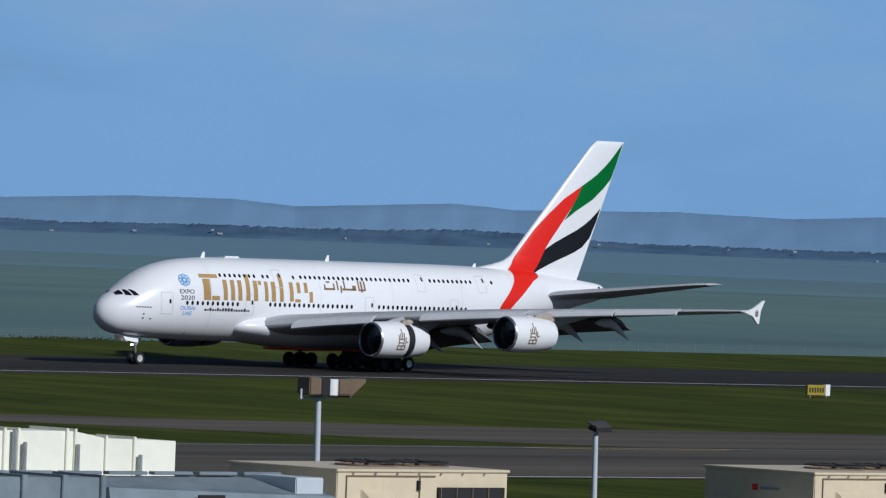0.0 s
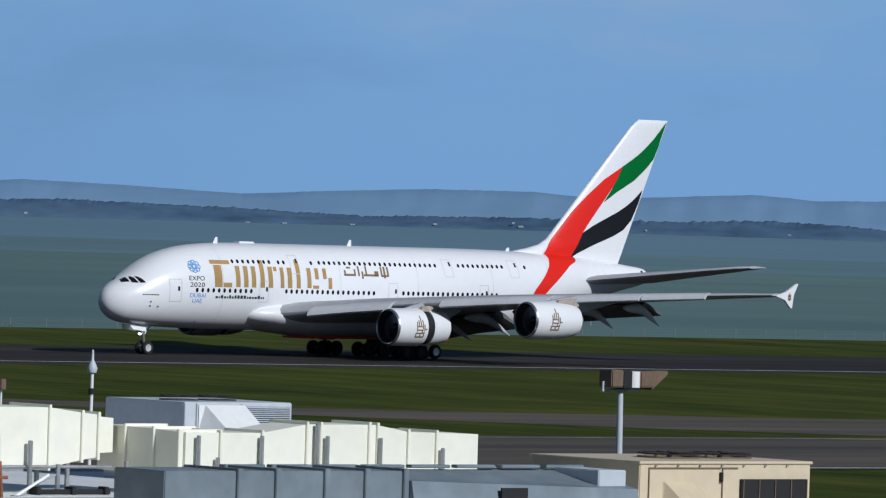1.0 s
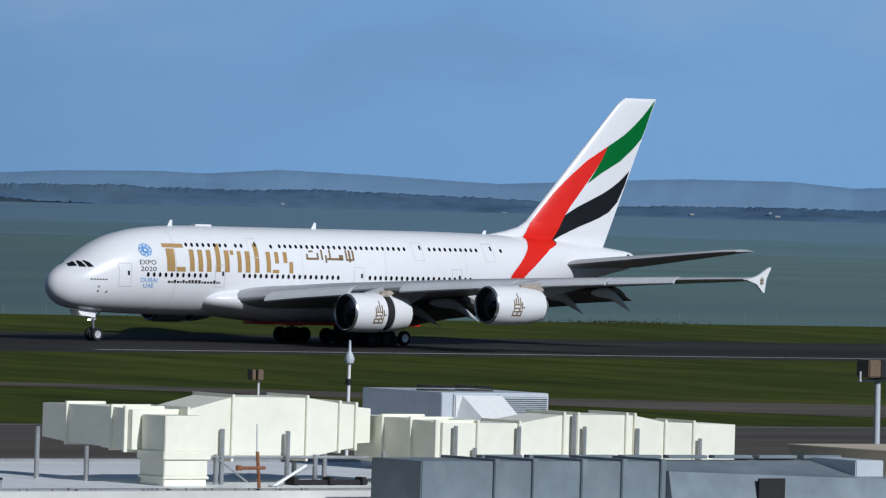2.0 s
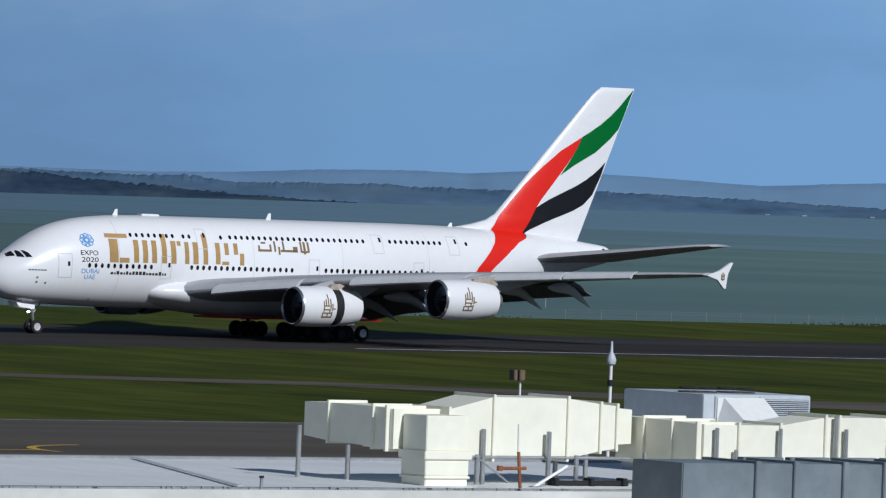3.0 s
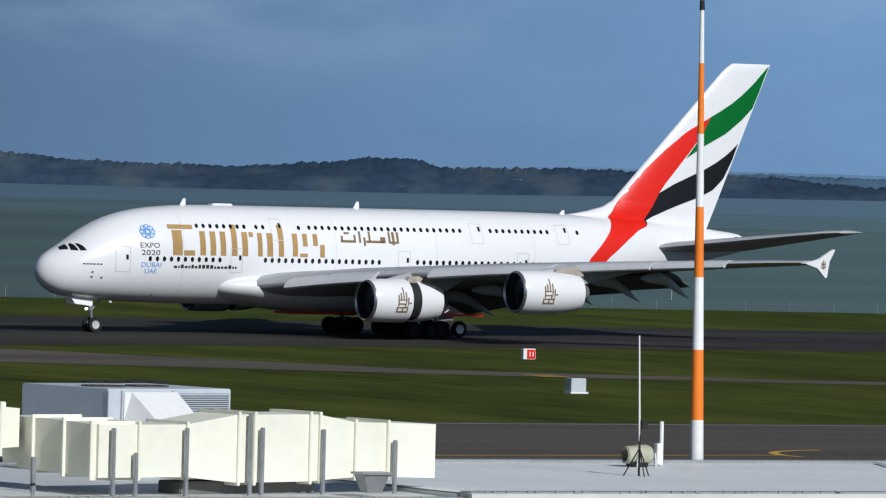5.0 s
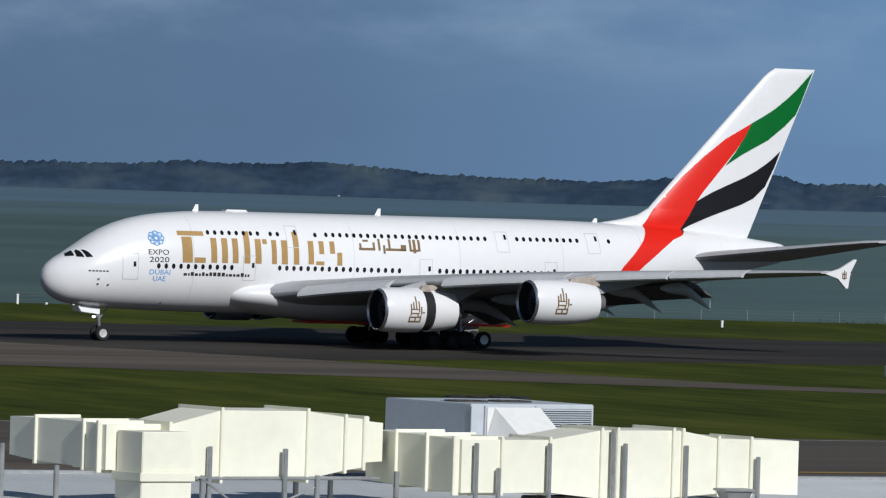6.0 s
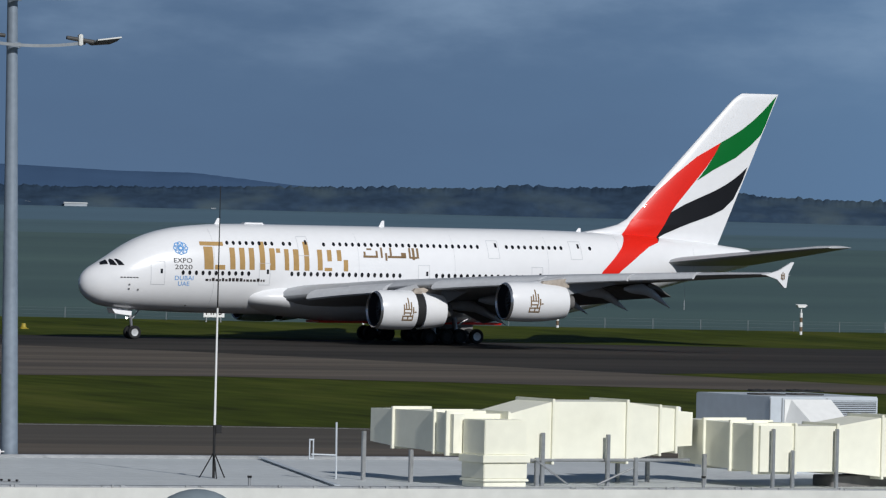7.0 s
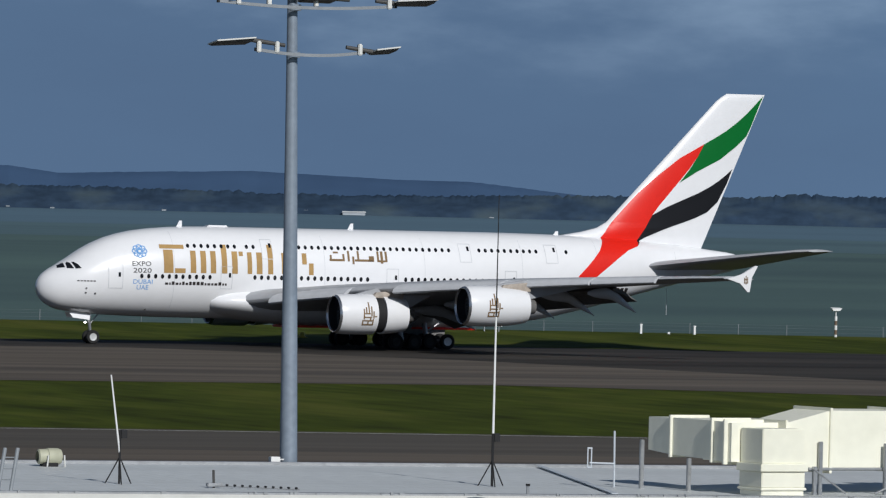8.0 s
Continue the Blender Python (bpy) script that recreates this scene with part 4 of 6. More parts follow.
    # tailplanes
    for s in (-1, 1):
        bm = B()
        lp = []
        for y in (0.4, 1.6, 4, 8, 12, 14.4, 15.1):
            le = float(np.interp(y, (1.6, 14.4, 15.1), (58.9, 68.3, 69.6)))
            te = float(np.interp(y, (1.6, 15.1), (69.2, 72.1)))
            lp.append(airfoil(le, float(np.interp(y, (0, 1.6, 15.1), (7.7, 7.8, 9.7))), te - le, 0.095, s * y, 10))
        part("tailplane", loft(bm, lp), M["greypaint"], plane, "grey horizontal tailplane", smooth=True)
        build_wing(plane, s)
        build_engine(plane, 22.6, s * 14.9, 3.28, 29.4, True)
        build_engine(plane, 30.25, s * 25.7, 4.38, 36.3, False)
        for xe, ye, ze in ((26.5, 14.9, 5.05), (34.0, 25.7, 6.05)):
            bm = B()
            hexa(bm, [(xe - 0.4, s * ye - 0.75, ze - 0.25), (xe + 2.6, s * ye - 0.55, ze - 0.35), (xe + 2.6, s * ye + 0.55, ze - 0.35), (xe - 0.4, s * ye + 0.75, ze - 0.25)],
                 [(xe, s * ye - 0.6, ze + 0.2), (xe + 2.8, s * ye - 0.5, ze + 0.5), (xe + 2.8, s * ye + 0.5, ze + 0.5), (xe, s * ye + 0.6, ze + 0.2)])
            part("pylon_panel", bm, M["tan"], plane, "heat-stained tan pylon panel")
        build_gear(plane, 33.1, s * 6.2, (32.2, 34.0), 0.70, 3.4, 0.70)
        g = build_gear(plane, 37.0, s * 2.9, (35.2, 36.95, 38.7), 0.78, 3.0, 0.70)
        bm = B()
        hexa(bm, [(31.9, s * 5.4, 3.2), (34.4, s * 5.4, 3.2), (34.4, s * 5.5, 3.2), (31.9, s * 5.5, 3.2)], [(32.1, s * 5.9, 1.5), (34.1, s * 5.9, 1.5), (34.1, s * 6.0, 1.5), (32.1, s * 6.0, 1.5)])
        part("gear_door", bm, M["under"], plane, "hanging gear door")
        bm = B()
        hexa(bm, [(34.2, s * 1.2, 2.0), (39.6, s * 1.2, 2.0), (39.6, s * 1.3, 2.0), (34.2, s * 1.3, 2.0)], [(34.6, s * 1.7, 0.95), (39.2, s * 1.7, 0.95), (39.2, s * 1.8, 0.95), (34.6, s * 1.8, 0.95)])
        part("gear_door", bm, M["under"], plane, "hanging gear door")
    # nose gear
    bm = B()
    rod(bm, (5.35, 0, 0.62), (5.05, 0, 3.0), 0.13, 0.16)
    rod(bm, (5.35, -0.5, 0.62), (5.35, 0.5, 0.62), 0.08)
    rod(bm, (5.2, 0, 1.7), (6.0, 0, 2.7), 0.06)
    rod(bm, (4.85, -0.32, 1.9), (4.85, 0.32, 1.9), 0.06)
    ng = part("nose_gear", bm, M["steel"], plane, "grey steel nose gear leg", smooth=True)
    for k in (-1, 1):
        build_wheel(ng, 5.35, k * 0.48, 0.62, 0.62, 0.42)
        bm = B()
        hexa(bm, [(3.0, k * 0.55, 2.85), (5.0, k * 0.6, 2.65), (5.0, k * 0.66, 2.65), (3.0, k * 0.61, 2.85)], [(3.3, k * 0.72, 2.35), (4.9, k * 0.76, 2.15), (4.9, k * 0.80, 2.15), (3.3, k * 0.76, 2.35)])
        part("nose_gear_door", bm, M["hull"], plane, "white nose gear door")
        bm = B()
        lathe(bm, [(-0.06, 0.02), (-0.03, 0.08), (0.05, 0.08)], (4.78, k * 0.1, 1.92), n=14)
        part("taxi_light", bm, M["glow"], ng, "lit white taxi light")
    return plane


# ---- terminal roofs in the foreground ----
def build_roof(name, x0, x1, ridge_z, eave_z, label, cover="roof"):
    bm = B()
    hexa(bm, [(x0, 163.2, eave_z - 0.35), (x1, 163.2, eave_z - 0.35), (x1, 180, ridge_z - 0.35), (x0, 180, ridge_z - 0.35)],
         [(x0, 163.2, eave_z - 0.03), (x1, 163.2, eave_z - 0.03), (x1, 180, ridge_z - 0.03), (x0, 180, ridge_z - 0.03)])
    roof = tagged(part(name, bm, M[cover]), label, "roof", kind="structure")
    # folded sheets with upstanding ribs, side by side
    me = None
    n = int((x1 - x0) / 0.9)
    for i in range(n):
        if me is None:
            bm = B()
            prof = ((0, 0.0), (0.03, 0.006), (0.07, 0.006), (0.10, 0.0), (0.45, 0.0), (0.48, 0.006), (0.52, 0.006), (0.55, 0.0), (0.9, 0.0))
            a = [bm.verts.new((x, 163.1, eave_z + z)) for x, z in prof]
            b = [bm.verts.new((x, 180.05, ridge_z + z)) for x, z in prof]
            for k in range(len(prof) - 1):
                bm.faces.new((a[k], a[k + 1], b[k + 1], b[k]))
            ob = part("roof_sheet", bm, M[cover], roof)
            me = ob.data
        else:
            ob = new("roof_sheet", me)
            ob.parent = roof
        ob.location = (x0 + i * 0.9, 0, 0)
    bm = B()
    box(bm, x0, x1, 179.85, 180.3, ridge_z - 0.3, ridge_z + 0.09, 0.03)
    part("ridge_cap", bm, M["galv"], roof, "grey folded ridge capping")
    bm = B()
    box(bm, x0, x1, 162.55, 163.05, eave_z - 0.28, eave_z + 0.05, 0.03)
    part("gutter", bm, M["galv"], roof, "weathered metal gutter")
    bm = B()
    box(bm, x0, x1, 162.35, 162.6, 0, eave_z + 0.0)
    part("front_wall", bm, M["wallp"], roof, "pale front wall below the gutter")
    bm = B()
    box(bm, x0, x1, 179.6, 179.85, 0, ridge_z - 0.36)
    part("back_wall", bm, M["wallp"], roof)
    return roof


def flashing(x_ridge, x_eave, rz, ez):
    bm = B()
    hexa(bm, [(x_eave, 163.3, ez + 0.05), (x_eave + 0.2, 163.3, ez + 0.05), (x_eave + 0.2, 163.3, ez + 0.07), (x_eave, 163.3, ez + 0.07)],
         [(x_ridge, 179.7, rz + 0.05), (x_ridge + 0.2, 179.7, rz + 0.05), (x_ridge + 0.2, 179.7, rz + 0.07), (x_ridge, 179.7, rz + 0.07)])
    tagged(part("roof_flashing", bm, M["unit"]), "grey metal strip running diagonally over the roof", "flashing", kind="structure")


def duct_piece(parent, x0, t0, b0, x1, t1, b1, y0, y1):
    bm = B()
    hexa(bm, [(x0, y0, b0), (x0, y1, b0), (x0, y1, t0), (x0, y0, t0)], [(x1, y0, b1), (x1, y1, b1), (x1, y1, t1), (x1, y0, t1)])
    part("duct_section", bm, M["cream"], parent)


def duct_flange(parent, x, t, b, y0, y1, w=0.09, o=0.08):
    bm = B()
    box(bm, x - w / 2, x + w / 2, y0 - o, y1 + o, b - o, t + o, 0.012)
    part("flange", bm, M["cream"], parent, "projecting duct flange")


def duct_branch(parent, x0, x1, ys, zs):
    """A run in depth: pairs of (top, bottom) at each y."""
    for (ya, yb), ((ta, ba), (tb, bb)) in zip(zip(ys, ys[1:]), zip(zs, zs[1:])):
        bm = B()
        hexa(bm, [(x0, ya, ba), (x1, ya, ba), (x1, ya, ta), (x0, ya, ta)], [(x0, yb, bb), (x1, yb, bb), (x1, yb, tb), (x0, yb, tb)])
        part("duct_section", bm, M["cream"], parent)
        bm = B()
        box(bm, x0 - 0.08, x1 + 0.08, ya - 0.05, ya + 0.05, ba - 0.08, ta + 0.08, 0.012)
        part("flange", bm, M["cream"], parent, "projecting duct flange")


def leg(parent, x, y, z0, z1, w=0.065):
    bm = B()
    box(bm, x - w, x + w, y - 0.05, y + 0.05, z0 - 0.5, z1, 0.015)
    part("leg", bm, M["galv"], parent, "galvanised steel leg")


def build_duct_runs(floor):
    """The two cream duct runs and the air handler behind them."""
    back = thing("rooftop_duct", "cream sheet-metal duct with an upright drop standing on the roof", "duct", "rooftop ducts")
    back_secs = ((118.0, 7.60, 6.40), (119.6, 7.98, 6.17), (122.3, 7.97, 6.18), (123.5, 7.82, 6.42), (124.1, 7.77, 6.5))
    for (xa, ta, ba), (xb, tb, bb) in zip(back_secs, back_secs[1:]):
        duct_piece(back, xa, ta, ba, xb, tb, bb, 166.0, 167.9)
    duct_piece(back, 124.1, 7.74, 6.52, 125.6, 7.62, 6.6, 167.25, 168.9)
    for x, t, b in back_secs:
        duct_flange(back, x, t, b, 166.0, 167.9)
    duct_piece(back, 116.3, 7.58, 6.42, 118.0, 7.60, 6.40, 166.35, 167.9)
    duct_branch(back, 116.25, 117.5, (166.6, 167.3, 169.6, 170.9), ((7.60, 6.41), (7.62, 6.44), (7.62, 6.50), (7.60, 6.60)))
    for (z0, z1, o) in ((4.95, 5.62, 0.0), (5.62, 5.70, 0.06), (5.70, 6.18, 0.02), (6.18, 6.42, 0.09), (6.42, 7.45, 0.0)):
        bm = B()
        box(bm, 116.6 - o, 118.1 + o, 165.1 - o, 166.3 + o, z0, z1, 0.02)
        part("drop_section", bm, M["cream"], back)
    for x, y, z1 in ((115.2, 169.6, 6.95), (116.0, 168.2, 6.45), (119.2, 165.9, 7.05), (121.5, 165.8, 7.0), (119.0, 165.9, 6.3), (122.6, 165.9, 6.3), (123.3, 167.9, 6.5)):
        leg(back, x, y, floor, z1)
    bm = B()
    rod(bm, (118.9, 165.85, 6.25), (120.1, 165.85, floor + 0.05), 0.03)
    rod(bm, (121.0, 165.6, floor + 0.05), (122.3, 165.6, 6.0), 0.03)
    rod(bm, (118.8, 165.95, 6.22), (124.6, 165.95, 6.22), 0.05)
    part("brace", bm, M["galv"], back, "thin diagonal brace")
    for x in (124.9, 125.35):
        bm = B()
        box(bm, x - 0.06, x + 0.06, 167.6, 168.95, 7.05, 7.78, 0.02)
        part("damper_frame", bm, M["white"], back, "white damper frame")
        bm = B()
        box(bm, x + 0.07, x + 0.14, 167.65, 168.9, 7.1, 7.72)
        part("damper_slot", bm, M["dark"], back, "dark flexible joint")

    front = thing("rooftop_duct", "long cream sheet-metal duct on grey steel legs", "duct", "rooftop ducts")
    secs = ((125.85, 7.34, 5.94), (127.13, 7.33, 5.94), (128.7, 7.33, 5.94), (130.4, 7.59, 5.78), (130.93, 7.59, 5.78), (132.8, 7.59, 5.80), (133.12, 7.58, 5.82), (134.33, 7.38, 5.9), (135.44, 7.36, 5.9), (137.1, 7.32, 5.86))
    for (xa, ta, ba), (xb, tb, bb) in zip(secs, secs[1:]):
        duct_piece(front, xa, ta, ba, xb, tb, bb, 164.0, 165.7)
    for x, t, b in secs[1:-1]:
        duct_flange(front, x, t, b, 164.0, 165.7)
    duct_branch(front, 125.75, 127.2, (164.16, 165.4, 166.8, 168.2), ((7.34, 5.94), (7.38, 5.98), (7.40, 6.02), (7.40, 6.06)))
    for x, z1 in ((126.22, 7.25), (128.6, 7.25), (130.7, 7.62), (131.1, 7.25), (133.15, 7.2), (126.95, 6.6), (135.6, 6.9)):
        leg(front, x, 163.85, floor, z1, 0.055)
    leg(front, 124.2, 167.6, floor, 6.4)
    leg(front, 125.2, 166.0, floor, 6.4)
    bm = B()
    box(bm, 128.9, 133.4, 164.5, 165.5, floor - 0.5, 5.8, 0.03)
    part("plenum", bm, M["under"], front, "dark plenum under the duct")

    unit = thing("air_handler", "pale grey rooftop air handler with louvres, hood and fans", "air handler", "rooftop air handlers")
    bm = B()
    box(bm, 131.9, 136.15, 172.0, 176.1, floor - 0.4, 7.95, 0.03)
    part("casing", bm, M["unit"], unit)
    bm = B()
    hexa(bm, [(132.45, 171.97, 7.86), (134.1, 171.97, 7.86), (134.1, 171.97, 7.06), (132.45, 171.97, 7.06)], [(132.65, 171.9, 7.86), (134.2, 171.9, 7.86), (134.35, 170.9, 7.06), (132.85, 170.9, 7.06)])
    part("intake_hood", bm, M["white"], unit, "sloping white intake hood")
    bm = B()
    box(bm, 134.12, 136.06, 171.98, 171.995, 7.26, 7.82)
    part("louvre_back", bm, M["dark"], unit)
    for i in range(9):
        bm = B()
        z = 7.29 + i * 0.06
        hexa(bm, [(134.14, 171.9, z), (136.04, 171.9, z), (136.04, 171.98, z + 0.03), (134.14, 171.98, z + 0.03)], [(134.14, 171.9, z + 0.012), (136.04, 171.9, z + 0.012), (136.04, 171.98, z + 0.042), (134.14, 171.98, z + 0.042)])
        part("slat", bm, M["unit"], unit)
    for x in (132.9, 134.4):
        bm = B()
        lathe(bm, [(7.95, 0.62), (7.99, 0.62), (7.99, 0.54), (7.96, 0.54)], (x, 173.6, 0), "Z", 24)
        fan = part("fan_ring", bm, M["lampdark"], unit, "round dark fan cowl on top")
        bm = B()
        for k in range(4):
            a = radians(45 * k)
            rod(bm, (x - 0.6 * math.cos(a), 173.6 - 0.6 * math.sin(a), 8.08), (x + 0.6 * math.cos(a), 173.6 + 0.6 * math.sin(a), 8.1), 0.025, n=6)
        lathe(bm, [(8.06, 0.62), (8.09, 0.62), (8.09, 0.59), (8.06, 0.59)], (x, 173.6, 0), "Z", 24)
        part("guard", bm, M["dark"], fan, "dark wire fan guard")
    for x in (131.88, 132.35, 134.1):
        bm = B()
        box(bm, x, x + 0.03, 171.97, 171.99, floor + 0.2, 7.9)
        part("panel_joint", bm, M["galv"], unit)
    return back, front, unit


def build_slate_duct():
    slate = thing("slate_duct", "slate-blue insulated duct with raised joints below the roof edge", "duct")
    xs = (120.5, 123.2, 124.6, 126.4, 127.9, 129.35)
    for a, b in zip(xs, xs[1:]):
        bm = B()
        box(bm, a + 0.03, b - 0.03, 158, 160.4, 4.9, 6.48, 0.03)
        part("duct_panel", bm, M["slate"], slate)
        bm = B()
        box(bm, b - 0.1, b + 0.1, 157.9, 160.5, 4.9, 6.55, 0.02)
        part("joint", bm, M["slate"], slate, "raised joint band")
    bm = B()
    hexa(bm, [(129.45, 157.5, 4.9), (138.2, 157.5, 4.9), (138.2, 160.4, 4.9), (129.45, 160.4, 4.9)], [(129.45, 157.8, 6.2), (138.2, 157.8, 5.95), (138.2, 160.4, 6.42), (129.45, 160.4, 6.42)])
    part("wide_section", bm, M["slate"], slate, "wider pale section")
    for i in range(8):
        bm = B()
        x = 124.4 + i * 1.75
        box(bm, x, x + 1.5, 160.2, 160.5, 6.46, 6.56, 0.02)
        part("ledge", bm, M["slate"], slate)
    bm = B()
    box(bm, 132.7, 133.7, 157.55, 157.62, 5.2, 6.0)
    part("access_window", bm, M["dark"], slate, "dark access opening")
    bm = B()
    box(bm, 137.0, 138.1, 158.2, 160.6, 4.9, 6.5, 0.03)
    part("end_box", bm, M["unit"], slate)
    # plant deck in front of the roof that carries ducts and units
    bm = B()
    box(bm, 118.5, 148.5, 156, 162.3, 4.5, 4.9)
    box(bm, 159.5, 172, 156, 162.3, 4.5, 4.9)
    tagged(part("plant_deck", bm, M["wallp"]), "flat pale plant deck carrying the rooftop units", "deck", kind="structure")
    for x in (119.5, 147.5, 160.5, 171):
        bm = B()
        box(bm, x - 0.3, x + 0.3, 158, 158.6, 0, 4.5)
        tagged(part("deck_pier", bm, M["wallp"]), "concrete pier under the plant deck", "pier", kind="structure")


def build_package_unit(x):
    """A beige packaged air conditioner; x is its left front corner."""
    u = thing("package_unit", "beige packaged air conditioner with condenser fans on top", "air conditioner", "package units")
    bm = B()
    box(bm, x, x + 7.05, 160, 165.1, 5.05, 6.62, 0.03)
    part("casing", bm, M["beige"], u)
    bm = B()
    box(bm, x - 0.06, x + 7.1, 159.94, 165.16, 6.6, 6.69, 0.02)
    part("top_rim", bm, M["beige"], u)
    bm = B()
    box(bm, x + 0.3, x + 6.7, 160.4, 164.7, 4.9, 5.05)
    part("skid", bm, M["galv"], u)
    bm = B()
    box(bm, x + 4.1, x + 6.85, 159.9, 160.02, 5.2, 6.14)
    part("coil_opening", bm, M["dark"], u, "dark condenser coil opening")
    for i in range(5):
        bm = B()
        box(bm, x + 4.15 + i * 0.66, x + 4.18 + i * 0.66, 159.86, 159.9, 5.2, 6.14)
        part("guard_bar", bm, M["brown"], u)
    bm = B()
    hexa(bm, [(x + 0.95, 160.0, 6.05), (x + 2.2, 160.0, 6.05), (x + 2.2, 160.0, 5.2), (x + 0.95, 160.0, 5.2)], [(x + 1.0, 159.95, 6.05), (x + 2.1, 159.95, 6.05), (x + 2.6, 159.1, 5.2), (x + 1.4, 159.1, 5.2)])
    part("hood", bm, M["beige"], u, "sloping rain hood")
    for a, b in ((0.35, 3.3), (3.35, 4.0)):
        bm = B()
        box(bm, x + a, x + b, 159.96, 160.01, 6.46, 6.5)
        box(bm, x + a, x + a + 0.035, 159.96, 160.01, 5.2, 6.46)
        part("panel_joint", bm, M["brown"], u, "dark panel joint")
    bm = B()
    box(bm, x + 3.25, x + 3.35, 159.9, 160.01, 6.05, 6.35, 0.01)
    part("latch", bm, M["dark"], u)
    for i in range(7):
        bm = B()
        box(bm, x + 0.6 + i * 0.9, x + 0.66 + i * 0.9, 159.93, 159.97, 6.53, 6.58)
        part("screw", bm, M["galv"], u)
    bm = B()
    box(bm, x - 0.02, x + 0.0, 162.6, 162.85, 5.98, 6.18)
    part("badge", bm, M["red"], u, "small plain maker's badge")
    bm = B()
    box(bm, x - 0.02, x + 0.0, 161.6, 162.5, 6.02, 6.1)
    part("badge_bar", bm, M["galv"], u)
    for dx in (3.1, 5.2):
        bm = B()
        lathe(bm, [(6.69, 1.0), (6.74, 1.0), (6.74, 0.9), (6.7, 0.9)], (x + dx + 0.2, 162.4, 0), "Z", 28)
        f = part("fan_ring", bm, M["brown"], u, "round condenser fan ring")
        bm = B()
        for k in range(5):
            a = radians(36 * k)
            rod(bm, (x + dx + 0.2 - 0.95 * math.cos(a), 162.4 - 0.95 * math.sin(a), 6.82), (x + dx + 0.2 + 0.95 * math.cos(a), 162.4 + 0.95 * math.sin(a), 6.84), 0.035, n=6)
        lathe(bm, [(6.8, 1.0), (6.84, 1.0), (6.84, 0.95), (6.8, 0.95)], (x + dx + 0.2, 162.4, 0), "Z", 28)
        rod(bm, (x + dx + 0.2, 162.4, 6.7), (x + dx + 0.2, 162.4, 6.9), 0.08, n=10)
        part("guard", bm, M["dark"], f, "dark wire fan guard")


